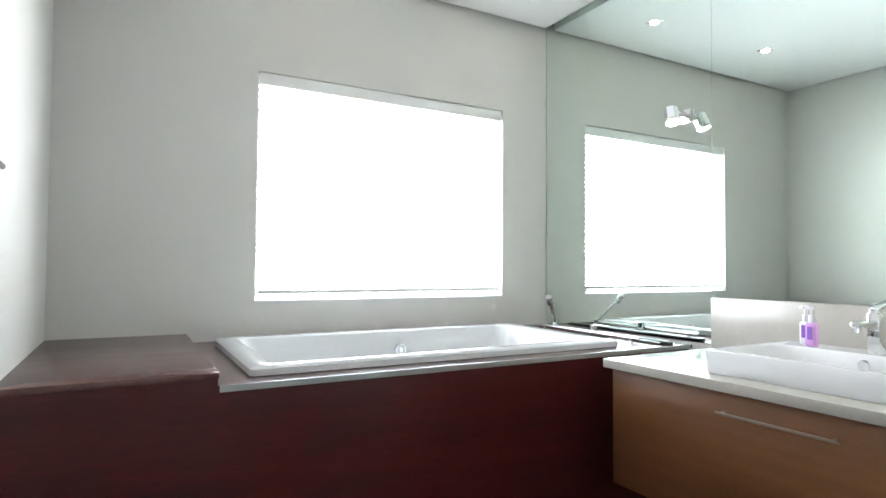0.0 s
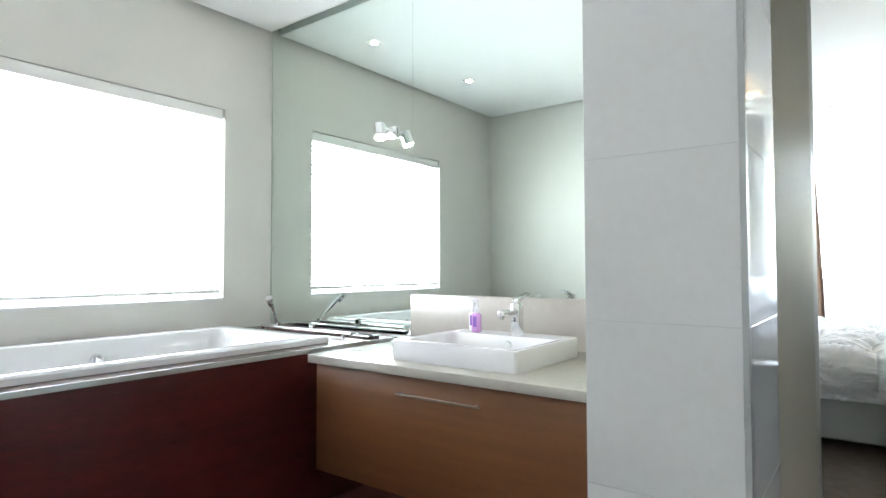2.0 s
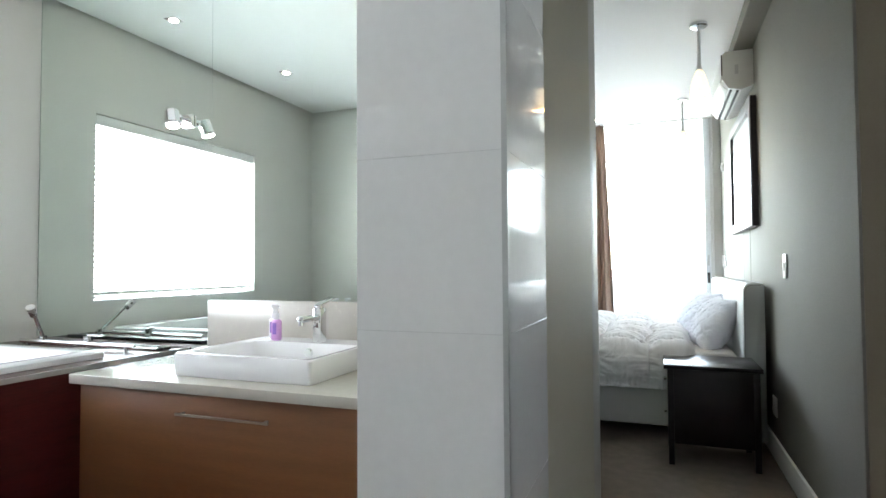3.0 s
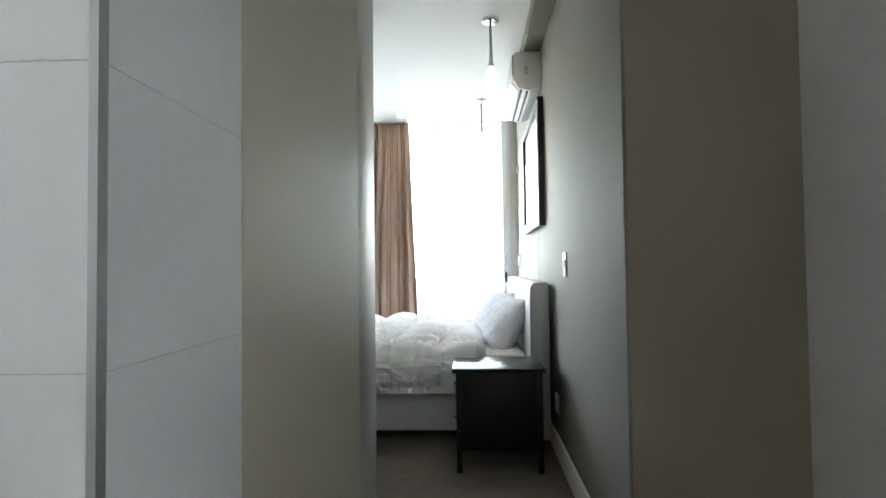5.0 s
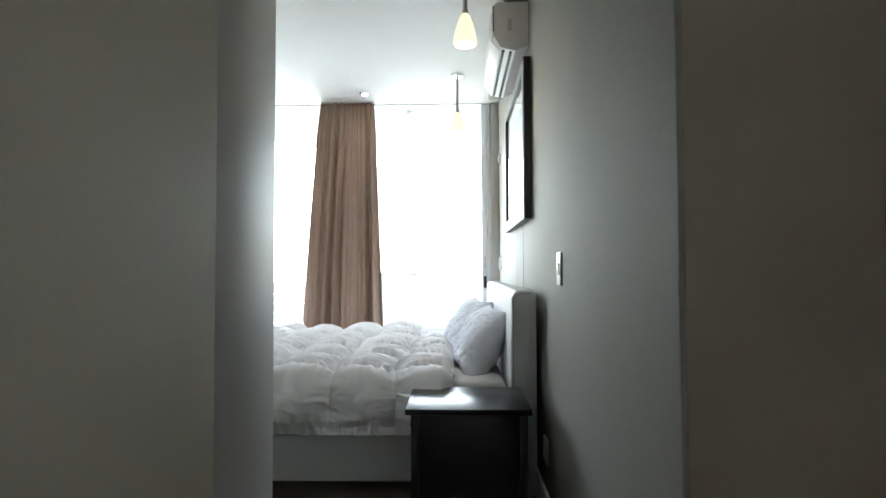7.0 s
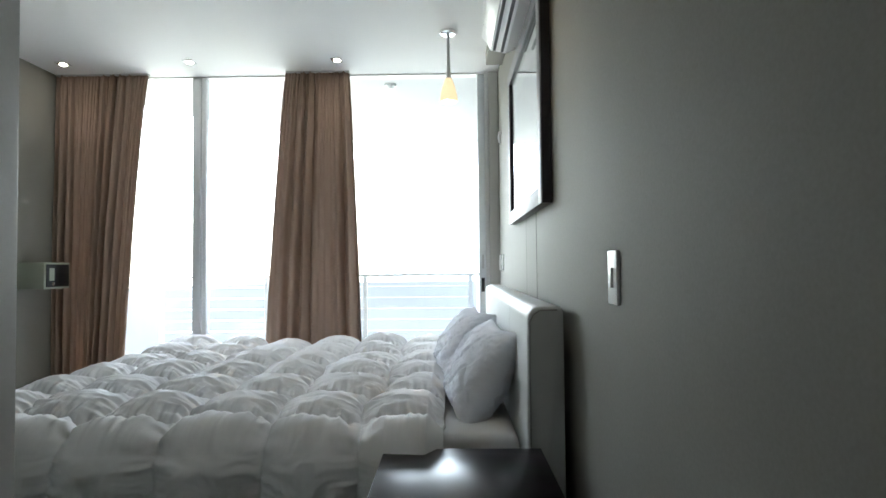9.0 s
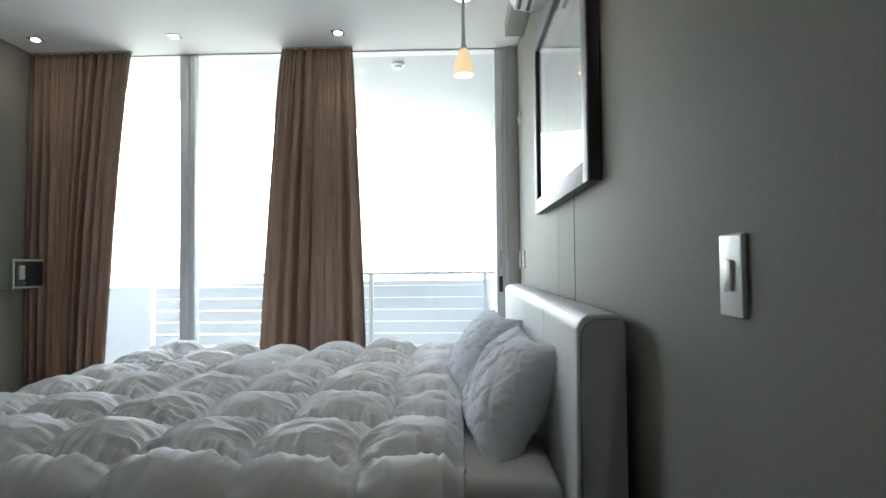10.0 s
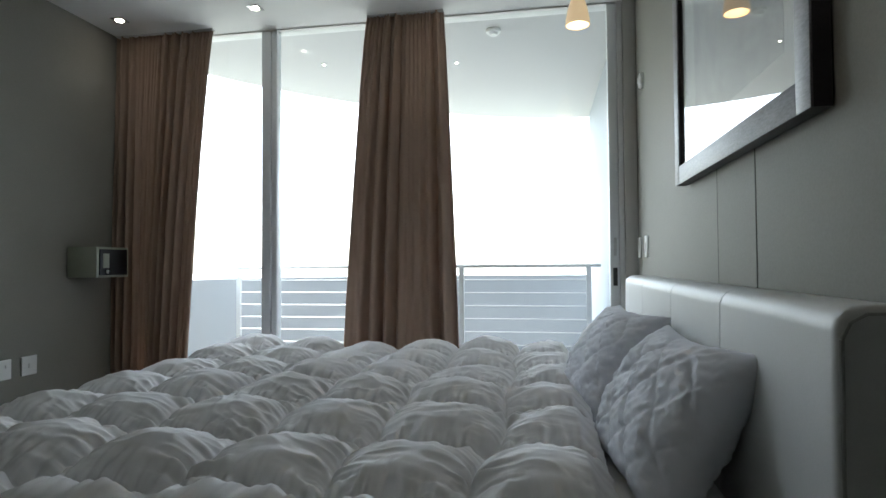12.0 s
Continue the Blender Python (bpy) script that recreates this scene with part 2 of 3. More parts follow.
structure("ceiling_bathroom", cb, CEIL, "smooth white ceiling with a shadow gap")
# Dark paint on the slab deepens the shade of the gap below.
structure("ceiling_slab", B(-0.6, 2.95, -1.8, 3.7, CZ + 0.06, CZ + 0.14), PAINT_BED, "slab above the shadow gap, coloured dark to deepen its shade")
structure("ceiling_bedroom", B(2.95, 7.7, -1.2, 3.1, CZ, CZ + 0.12), CEIL, "smooth white ceiling")

bw = bmesh.new()                             # window wall with its opening
W0, W1, Z0, Z1 = 0.748, 2.40, 0.995, 2.292
box(bw, -0.6, W0, BY, BY + 0.25, 0, CZ + 0.06)
box(bw, W1, 3.0, BY, BY + 0.25, 0, CZ + 0.06)
box(bw, W0, W1, BY, BY + 0.25, 0, Z0)
box(bw, W0, W1, BY, BY + 0.25, Z1, CZ + 0.06)
structure("wall_bath_north", bw, PAINT_BATH, "pale grey-green painted wall with a window")
structure("wall_bath_west", B(WX - 0.2, WX, -1.8, BY, 0, CZ + 0.06), PAINT_BATH, "pale grey-green painted wall")
structure("wall_bath_east", B(MX + 0.012, 2.95, 0.301, BY, 0, CZ + 0.06), PAINT_BATH, "pale painted wall behind the mirror")
structure("wall_bath_south", B(-0.6, 2.95, TY - 0.2, TY - 0.0015, 0, CZ), GROUT, "tiled wall")
structure("wall_partition", B(1.3875, 1.783, -0.0155, 0.301, 0, CZ), GROUT, "tiled end of a partition wall")
structure("wall_passage", B(1.783, 2.855, -0.012, 0.301, 0, CZ), PAINT_PASSAGE, "beige painted passage wall")
structure("wall_reveal", B(2.855, BW - 0.004, 0.006, 0.10, 0, CZ, bevel=0.006), PAINT_REVEAL_AND_LIGHT, "pale painted door reveal")
structure("wall_bedroom_west", B(2.96, BW, 0.10, NY, 0, CZ), PAINT_BED, "grey-taupe painted bedroom wall")
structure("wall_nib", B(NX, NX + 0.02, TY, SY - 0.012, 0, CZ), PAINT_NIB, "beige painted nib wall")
structure("wall_bedroom_south", B(NX + 0.004, 7.75, SY - 0.24, SY, 0, CZ, bevel=0.008), PAINT_BED, "grey-taupe painted wall behind the bed")
structure("wall_bedroom_north", B(BW - 0.1, 7.75, NY, NY + 0.2, 0, CZ), PAINT_BED, "grey-taupe painted wall")
structure("trim_bulkhead", B(3.3, 7.1, SY, SY + 0.13, CZ - 0.10, CZ, bevel=0.004), PAINT_BED, "painted downstand along the ceiling")
structure("baseboard", B(NX + 0.1, 7.55, SY, SY + 0.018, 0, 0.14, bevel=0.006), SKIRT, "white painted skirting board")
structure("baseboard", B(BW, 7.3, NY - 0.018, NY, 0, 0.14, bevel=0.006), SKIRT, "white painted skirting board")
structure("baseboard", B(BW, BW + 0.018, 0.02, NY - 0.02, 0, 0.14, bevel=0.006), SKIRT, "white painted skirting board")
structure("trim_tile_edge", B(1.380, 1.398, -0.021, -0.010, 0, CZ), TRIM, "metal tile edge trim")
structure("trim_cable_cover", B(5.42, 5.79, SY, SY + 0.0012, 0.9, 2.0), PAINT_BED, "painted flush cable cover")
for gx in (5.418, 5.792):
    structure("trim_cable_joint", B(gx - 0.0025, gx + 0.0025, SY, SY + 0.0016, 0.9, 2.0), JOINT, "thin joint beside the cable cover")
structure("trim_dado", B(3.4, 7.2, NY - 0.006, NY, 1.075, 1.082), PAINT_BED, "thin dado groove strip")

# ---- bathroom window and blind ----
wf = thing("window_1", "white framed window with a lowered blind")
tagged(wf, kind="structure")
fb = bmesh.new()
for x0, x1, z0, z1 in ((W0, W0 + 0.05, Z0, Z1), (W1 - 0.05, W1, Z0, Z1), (W0 + 0.05, W1 - 0.05, Z0, Z0 + 0.05), (W0 + 0.05, W1 - 0.05, Z1 - 0.05, Z1), (1.66, 1.71, Z0 + 0.05, Z1 - 0.05)):
    box(fb, x0, x1, BY + 0.13, BY + 0.18, z0, z1)
part("window_frame", fb, SKIRT, wf)
part("window_sill", B(W0, W1, BY - 0.004, BY + 0.13, Z0 - 0.002, Z0 + 0.012), SKIRT, wf)
for x0, x1 in ((W0 + 0.05, 1.66), (1.71, W1 - 0.05)):
    p = part("pane", B(x0, x1, BY + 0.15, BY + 0.156, Z0 + 0.05, Z1 - 0.05), GLASS, wf)
    p.visible_shadow = False

bl = thing("venetian_blind", "white venetian blind, lowered, slats turned open", "blind", at=(1.57, BY + 0.05, Z1))
part("headrail", B(W0 + 0.01, W1 - 0.01, BY + 0.01, BY + 0.075, Z1 - 0.072, Z1 - 0.002, bevel=0.004), RAILWOOD, bl)
part("bottom_rail", B(W0 + 0.015, W1 - 0.015, BY + 0.02, BY + 0.07, Z0 + 0.045, Z0 + 0.068, bevel=0.005), RAILWOOD, bl)
z = Z0 + 0.085
sl = bmesh.new()
box(sl, W0 + 0.015, W1 - 0.015, -0.024, 0.024, -0.0012, 0.0012)
slat_me = mesh_of("slat", sl, SLAT)
while z < Z1 - 0.08:
    s = new("slat", slat_me)
    s.parent = bl
    s.matrix_basis = world_of(bl).inverted() @ pose(0, BY + 0.045, z, -14, 0, 0)
    z += 0.038
for x in (W0 + 0.06, W1 - 0.13):
    part("lift_cord", C((x, BY + 0.018, Z0 + 0.06), (x, BY + 0.018, Z1 - 0.08), 0.0015, n=6), RAILWOOD, bl)
    part("cord_bead", lathe([(0.002, 0), (0.006, 0.004), (0.006, 0.05), (0.002, 0.055)], (x, BY + 0.012, 1.60), 10), STEEL, bl)

# ---- mirror wall ----
YS = 1.965                                   # joint between the two mirror sheets
mw = thing("wall_mirror", "frameless floor-to-ceiling wall mirror in two sheets", "mirror", at=(MX, 1.8, 1.0))
part("mirror_sheet", B(MX, MX + 0.008, 0.305, YS - 0.001, 1.055, CZ + 0.058), MIRROR, mw, smooth=None)
part("mirror_sheet", B(MX, MX + 0.008, YS + 0.001, BY - 0.006, 0.81, CZ + 0.058), MIRROR, mw, smooth=None)
part("joint", B(MX + 0.0005, MX + 0.009, YS - 0.001, YS + 0.001, 1.055, CZ + 0.055), MIRROREDGE, mw)
part("edge", B(MX - 0.0005, MX + 0.01, BY - 0.006, BY - 0.002, 0.81, CZ + 0.055), MIRROREDGE, mw)

ml = thing("mirror_light", "chrome spotlight on a short arm fixed to the mirror", "wall lamp", at=(MX, 2.13, 2.02))
part("mounting_plate", B(MX - 0.016, MX - 0.001, 2.085, 2.165, 1.995, 2.065, bevel=0.005), CHROME, ml)
part("arm", C((MX - 0.016, 2.125, 2.035), (MX - 0.10, 2.125, 2.030), 0.009), CHROME, ml)
part("joint_ball", lathe([(0.0, -0.02), (0.012, -0.016), (0.02, 0.0), (0.012, 0.016), (0.0, 0.02)], (MX - 0.065, 2.125, 2.032), 18), CHROME, ml)
AIM = Vector((-0.2, -0.30, -0.93)).normalized()
hc = Vector((MX - 0.121, 2.118, 2.012))
h = part("spot_head", C(hc - AIM * 0.045, hc + AIM * 0.04, 0.036, n=28), CHROME, ml)
part("lens", C(hc + AIM * 0.040, hc + AIM * 0.043, 0.030, n=24), BULB, h)
part("rim", lathe([(0.0365, 0.0), (0.039, 0.003), (0.039, 0.010), (0.0365, 0.013)], (0, 0, 0), 28), STEEL, h).matrix_basis = world_of(h).inverted() @ (Matrix.Translation(hc + AIM * 0.028) @ AIM.to_track_quat("Z", "Y").to_matrix().to_4x4())

# ---- bath and its surround ----
DZ, PZ, PY, PX = 0.795, 0.842, 2.10, 0.40
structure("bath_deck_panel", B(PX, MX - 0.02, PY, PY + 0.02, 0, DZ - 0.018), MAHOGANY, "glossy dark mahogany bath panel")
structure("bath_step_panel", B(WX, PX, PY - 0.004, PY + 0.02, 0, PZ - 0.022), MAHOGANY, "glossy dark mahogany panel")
dk = bmesh.new()
TX0, TX1, TY0, TY1 = 0.525, 2.36, 2.205, 3.20
box(dk, PX, TX0 + 0.05, PY - 0.006, BY, DZ - 0.018, DZ)
box(dk, TX1 - 0.05, MX - 0.002, PY - 0.006, BY, DZ - 0.018, DZ)
box(dk, TX0 + 0.05, TX1 - 0.05, PY - 0.006, TY0 + 0.05, DZ - 0.018, DZ)
box(dk, TX0 + 0.05, TX1 - 0.05, TY1 - 0.05, BY, DZ - 0.018, DZ)
structure("bath_deck", dk, DECK_SHEEN, "polished mahogany deck around the bath, paled for its sheen")
structure("bath_step_top", B(WX, PX + 0.004, PY - 0.012, BY, PZ - 0.022, PZ, bevel=0.003), DECK_SHEEN, "polished mahogany raised deck, paled for its sheen")
structure("trim_deck_edge", B(PX + 0.006, MX - 0.02, PY - 0.012, PY - 0.0065, DZ - 0.02, DZ + 0.002), TRIM, "bright metal deck edge strip")


def tub_mesh():
    """Rim, inner slope and floor as rings of a rounded rectangle."""
    bm = bmesh.new()
    cx, cy, hx, hy = (TX0 + TX1) / 2, (TY0 + TY1) / 2, (TX1 - TX0) / 2, (TY1 - TY0) / 2
    rings = []
    for inset, z, r in ((0.0, DZ + 0.002, 0.03), (0.0, DZ + 0.026, 0.03), (0.012, DZ + 0.036, 0.03), (0.075, DZ + 0.036, 0.06), (0.09, DZ + 0.026, 0.07), (0.13, DZ - 0.15, 0.12), (0.19, DZ - 0.37, 0.16), (0.26, DZ - 0.40, 0.16), (0.44, DZ - 0.405, 0.04)):
        ring = []
        ax, ay = hx - inset * 1.15, hy - inset
        for q, (sx, sy) in enumerate(((1, 1), (-1, 1), (-1, -1), (1, -1))):
            for k in range(7):
                a = math.pi / 2 * (q + k / 6)
                ring.append(bm.verts.new((cx + sx * (ax - r) + r * math.cos(a), cy + sy * (ay - r) + r * math.sin(a), z)))
        rings.append(ring)
    n = len(rings[0])
    for a, c in zip(rings, rings[1:]):
        for k in range(n):
            bm.faces.new((a[k], a[(k + 1) % n], c[(k + 1) % n], c[k]))
    bm.faces.new(rings[-1])
    return bm


tub = thing("bathtub", "white rectangular inset bathtub in a mahogany deck", "bathtub", at=(1.4, 2.7, DZ))
part("shell", tub_mesh(), ACRYLIC, tub, smooth=50)
ov = part("overflow_cover", C((1.52, TY1 - 0.100, DZ - 0.072), (1.52, TY1 - 0.128, DZ - 0.075), 0.034, n=28), CHROME, tub)
part("overflow_knob", B(1.505, 1.535, TY1 - 0.145, TY1 - 0.12, DZ - 0.098, DZ - 0.05, bevel=0.006), CHROME, ov)

fl = thing("bath_filler", "chrome deck-mounted bath filler with a slim tube", "bath tap", at=(2.6, 2.7, DZ))
part("chrome_tube", C((2.545, 2.24, DZ + 0.026), (2.545, 3.10, DZ + 0.026), 0.012, n=16), CHROME, fl)
for y in (2.30, 3.04):
    part("tube_foot", C((2.545, y, DZ + 0.001), (2.545, y, DZ + 0.018), 0.011, n=14), CHROME, fl)
part("dark_bar", B(2.625, 2.675, 2.13, 3.20, DZ + 0.001, DZ + 0.018, bevel=0.004), BLACK, fl)
part("chrome_strip", B(2.600, 2.622, 2.16, 3.18, DZ + 0.001, DZ + 0.014, bevel=0.003), CHROME, fl)
mxr = part("mixer_body", C((2.58, 2.62, DZ + 0.015), (2.58, 2.62, DZ + 0.062), 0.024, n=24), CHROME, fl)
part("lever", B(2.572, 2.588, 2.50, 2.62, DZ + 0.062, DZ + 0.071, bevel=0.003), CHROME, mxr)
hs = thing("hand_shower", "chrome hand shower leaning in its deck holder", "shower", at=(2.60, 3.00, DZ))
part("holder", C((2.60, 3.00, DZ + 0.015), (2.60, 3.00, DZ + 0.05), 0.019, n=20), CHROME, hs)
part("handle", C((2.60, 3.00, DZ + 0.04), (2.48, 2.91, DZ + 0.20), 0.010, n=16), CHROME, hs)
part("spray_head", C((2.492, 2.919, DZ + 0.172), (2.455, 2.892, DZ + 0.222), 0.017, 0.022, n=20), STEEL, hs)

# ---- vanity ----
VX, VY0, VY1, VZ = 1.945, 0.305, 1.90, 0.808
van = thing("vanity_cabinet", "wall-hung oak veneer vanity cabinet with drawers", "cabinet", at=(2.3, 1.1, 0.3))
part("body", B(VX + 0.05, MX - 0.002, VY0, VY1 - 0.03, 0.28, VZ - 0.039), OAK, van)
part("drawer_front", B(VX + 0.028, VX + 0.0485, VY0 + 0.002, VY1 - 0.03, 0.28, VZ - 0.044, bevel=0.0015), OAK, van)
hd = part("handle", B(VX + 0.000, VX + 0.008, 0.955, 1.36, 0.690, 0.699, bevel=0.002), BRONZE, van, "dull bronze bar handle")
for y in (0.975, 1.34):
    part("handle_post", B(VX + 0.008, VX + 0.028, y - 0.004, y + 0.004, 0.691, 0.699), BRONZE, hd)
solid("stone_worktop", B(VX, MX - 0.002, VY0, VY1, VZ - 0.038, VZ, bevel=0.003), QUARTZ, "cream quartz vanity top on the oak cabinet", "worktop")
solid("splashback", B(MX - 0.024, MX - 0.001, VY0, YS, VZ - 0.01, 1.052, bevel=0.002), SPLASH, "beige stone splashback above the vanity top", "splashback")


def basin_mesh(x0, x1, y0, y1, z0, z1):
    bm = bmesh.new()
    rings = []
    cx, cy = (x0 + x1) / 2, (y0 + y1) / 2
    hx, hy = (x1 - x0) / 2, (y1 - y0) / 2
    for ax, ay, ox, zz, r in ((hx - .004, hy - .004, 0, z0, .012), (hx, hy, 0, z0 + .01, .014), (hx, hy, 0, z1 - .005, .014), (hx - .004, hy - .004, 0, z1, .014), (hx - .085, hy - .026, -.06, z1, .03), (hx - .092, hy - .034, -.06, z1 - .008, .035), (hx - .12, hy - .06, -.06, z1 - .068, .05), (hx - .2, hy - .16, -.06, z1 - .078, .02)):
        ring = []
        for q, (sx, sy) in enumerate(((1, 1), (-1, 1), (-1, -1), (1, -1))):
            for k in range(6):
                a = math.pi / 2 * (q + k / 5)
                ring.append(bm.verts.new((cx + ox + sx * (ax - r) + r * math.cos(a), cy + sy * (ay - r) + r * math.sin(a), zz)))
        rings.append(ring)
    n = len(rings[0])
    for a, c in zip(rings, rings[1:]):
        for k in range(n):
            bm.faces.new((a[k], a[(k + 1) % n], c[(k + 1) % n], c[k]))
    bm.faces.new(rings[0][::-1])
    bm.faces.new(rings[-1])
    return bm


BX0, BX1, BY0, BY1, BZ = 2.05, 2.60, 0.855, 1.475, VZ + 0.088
bs = thing("wash_basin", "white ceramic rectangular vessel basin on the vanity top", "basin", at=(2.3, 1.085, VZ))
part("bowl", basin_mesh(BX0, BX1, BY0, BY1, VZ + 0.001, BZ), CERAMIC, bs, smooth=40)
part("overflow_ring", C((2.425, 1.11, BZ - 0.034), (2.410, 1.11, BZ - 0.037), 0.018, n=24), CHROME, bs)
tp = thing("basin_tap", "chrome single-lever mixer tap on the basin", "tap", at=(2.49, 1.10, BZ))
part("body", B(2.462, 2.512, 1.078, 1.122, BZ, BZ + 0.15, bevel=0.009), CHROME, tp)
part("spout", B(2.34, 2.47, 1.082, 1.118, BZ + 0.098, BZ + 0.122, bevel=0.008), CHROME, tp)
part("aerator", C((2.352, 1.10, BZ + 0.104), (2.352, 1.10, BZ + 0.084), 0.012), CHROME, tp)
lv = B(-0.10, 0.022, -0.017, 0.017, 0, 0.012, bevel=0.005)
bmesh.ops.transform(lv, matrix=pose(2.49, 1.10, BZ + 0.158, 0, 14, 180), verts=lv.verts)
part("lever", lv, CHROME, tp)
part("lever_neck", C((2.487, 1.10, BZ + 0.148), (2.487, 1.10, BZ + 0.166), 0.018), CHROME, tp)


def soap(x, y, rz, body, label):
    s = thing("soap_bottle", label, "soap dispenser", "soap bottles by the basin", at=(x, y, BZ))
    bt = B(x - 0.015, x + 0.015, y - 0.022, y + 0.022, BZ + 0.001, BZ + 0.095, bevel=0.011, seg=3)
    part("bottle", bt, body, s)
    part("label_patch", B(x - 0.0165, x - 0.0152, y - 0.010, y + 0.010, BZ + 0.03, BZ + 0.08), PURPLE, s)
    part("collar", C((x, y, BZ + 0.094), (x, y, BZ + 0.122), 0.012), SOAPWHITE, s)
    p = part("pump", C((x, y, BZ + 0.122), (x, y, BZ + 0.147), 0.006), SOAPWHITE, s)
    part("nozzle", B(x - 0.035, x + 0.012, y - 0.008, y + 0.008, BZ + 0.146, BZ + 0.157, bevel=0.003), SOAPWHITE, p)


soap(2.52, 1.362, 0, SOAPWHITE, "white and purple pump soap bottle on the basin")
soap(2.475, 1.315, 0, PINK, "pink liquid soap pump bottle on the basin")

nt_ = thing("wall_notice", "white printed paper notice on the wall", "notice", at=(WX, 1.83, 1.17))
part("sheet", B(WX, WX + 0.003, 1.73, 1.93, 1.02, 1.34), PAPER, nt_)
for k, (w, hgt) in enumerate(((0.03, 0.012), (0.08, 0.01), (0.08, 0.01), (0.05, 0.01), (0.10, 0.006), (0.10, 0.006), (0.10, 0.006), (0.09, 0.006), (0.12, 0.02))):
    zz = 1.31 - k * 0.031
    part("text_bar", B(WX + 0.003, WX + 0.0036, 1.83 - w / 2, 1.83 + w / 2, zz - hgt, zz), INK, nt_)


tr_ = thing("towel_rail", "chrome towel rail on the bathroom wall", "towel rail", at=(WX, 1.44, 1.43))
part("bar", C((WX + 0.07, 1.15, 1.43), (WX + 0.07, 1.72, 1.43), 0.009), CHROME, tr_)
for y in (1.19, 1.68):
    part("bracket", C((WX, y, 1.43), (WX + 0.07, y, 1.43), 0.011), CHROME, tr_)


def downlight(x, y, z, half=0.045):
    d = thing("downlight", "small recessed ceiling downlight, lit", "ceiling light", "recessed downlights", at=(x, y, z))
    fr = B(x - half, x + half, y - half, y + half, z - 0.006, z - 0.0005, bevel=0.002)
    part("frame", fr, STEEL, d)
    part("lamp", C((x, y, z - 0.010), (x, y, z - 0.0065), 0.62 * half, n=24), BULB, d)


downlight(2.23, 2.81, CZ)
downlight(1.056, 2.74, CZ)
for yy in (0.376, 1.58, 2.62):
    downlight(7.20, yy, CZ)

# ---- bedroom glazing and balcony ----
wd = thing("window_2", "floor-to-ceiling aluminium sliding window to the balcony")
tagged(wd, kind="structure")
WY0 = -0.79
for y0, y1 in ((1.652, 1.722), (1.602, 1.640)):
    part("mullion", B(EX - 0.03, EX + 0.05, y0, y1, 0.05, CZ - 0.011, bevel=0.004), ALU, wd)
part("jamb", B(EX - 0.04, EX + 0.08, -0.872, WY0 - 0.05, 0, CZ, bevel=0.004), SKIRT, wd)
# Added return carries the wall forward; its pale colour holds the grazing daylight.
structure("trim_daylit_return", B(EX - 0.06, EX + 0.08, SY, -0.874, 0, CZ, bevel=0.006), PAINT_REVEAL_AND_LIGHT, "added wall return beside the window, paled for the grazing daylight")
st = part("door_stile", B(EX - 0.02, EX + 0.04, WY0 - 0.048, WY0 + 0.012, 0.05, CZ - 0.011, bevel=0.004), ALU, wd)
part("lock_plate", B(EX - 0.026, EX - 0.0195, WY0 - 0.034, WY0 - 0.006, 1.02, 1.14, bevel=0.002), BLACK, st)
part("latch", B(EX - 0.032, EX - 0.0195, WY0 - 0.030, WY0 - 0.012, 1.22, 1.34, bevel=0.003), STEEL, st)
part("head_track", B(EX - 0.03, EX + 0.07, WY0 - 0.045, NY, CZ - 0.010, CZ + 0.03), SKIRT, wd)
part("jamb", B(EX - 0.03, EX + 0.05, 2.78, NY - 0.002, 0.046, CZ - 0.011, bevel=0.004), ALU, wd)
part("floor_track", B(EX - 0.04, EX + 0.08, WY0 - 0.045, NY, 0, 0.045), ALU, wd)
for y0, y1 in ((WY0 + 0.012, 1.602), (1.722, 2.78)):
    p = part("pane", B(EX, EX + 0.008, y0, y1, 0.045, CZ - 0.010), GLASS, wd)
    p.visible_shadow = False


def edge(s):
    """The curved outer edge of the balcony, s from 0 (north) to 1 (south)."""
    return Vector((7.75 + 3.05 * (1 - (1 - s) ** 1.75) ** 0.72, 3.05 - 3.95 * s))


def outer(s):
    """The line of the parapet: it swings further out at the north end than the soffit."""
    return Vector((7.75 + 3.05 * (1 - (1 - s) ** 2.2) ** 0.36, 3.25 - 4.15 * s))


def slab(z0, z1, edge, out=0.0):
    bm = bmesh.new()
    n = 40
    top, bot = [], []
    for k in range(n + 1):
        p = edge((k / n) ** 2)
        top.append((p.x + out, p.y, z1)), bot.append((p.x + out, p.y, z0))
    back = [(7.70, -0.90), (7.70, edge(0).y)]
    for pts in (top, bot):
        pts += [(x, y, pts[0][2]) for x, y in back]
    vt, vb = [bm.verts.new(p) for p in top], [bm.verts.new(p) for p in bot]
    bm.faces.new(vt), bm.faces.new(vb[::-1])
    for k in range(len(vt)):
        bm.faces.new((vt[k], vb[k], vb[(k + 1) % len(vt)], vt[(k + 1) % len(vt)]))
    return bm


structure("balcony_floor", slab(-0.25, -0.03, outer, 0.1), BALTILE, "pale tiled balcony floor")
structure("balcony_ceiling", slab(CZ + 0.03, CZ + 0.25, edge), BALCEIL, "white plastered balcony soffit with a curved edge")


def parapet(h):
    bm = bmesh.new()
    edge = outer
    n = 40
    prev = None
    for k in range(n + 1):
        at = (k / n) ** 2
        p = edge(at)
        q = edge(min(1, at + 0.003)) - edge(max(0, at - 0.003))
        q = Vector((-q.y, q.x)).normalized() * 0.14
        row = [bm.verts.new((p.x, p.y, -0.03)), bm.verts.new((p.x, p.y, h)), bm.verts.new((p.x + q.x, p.y + q.y, h)), bm.verts.new((p.x + q.x, p.y + q.y, -0.03))]
        if prev:
            for i in range(4):
                bm.faces.new((prev[i], prev[(i + 1) % 4], row[(i + 1) % 4], row[i]))
        prev = row
    return bm


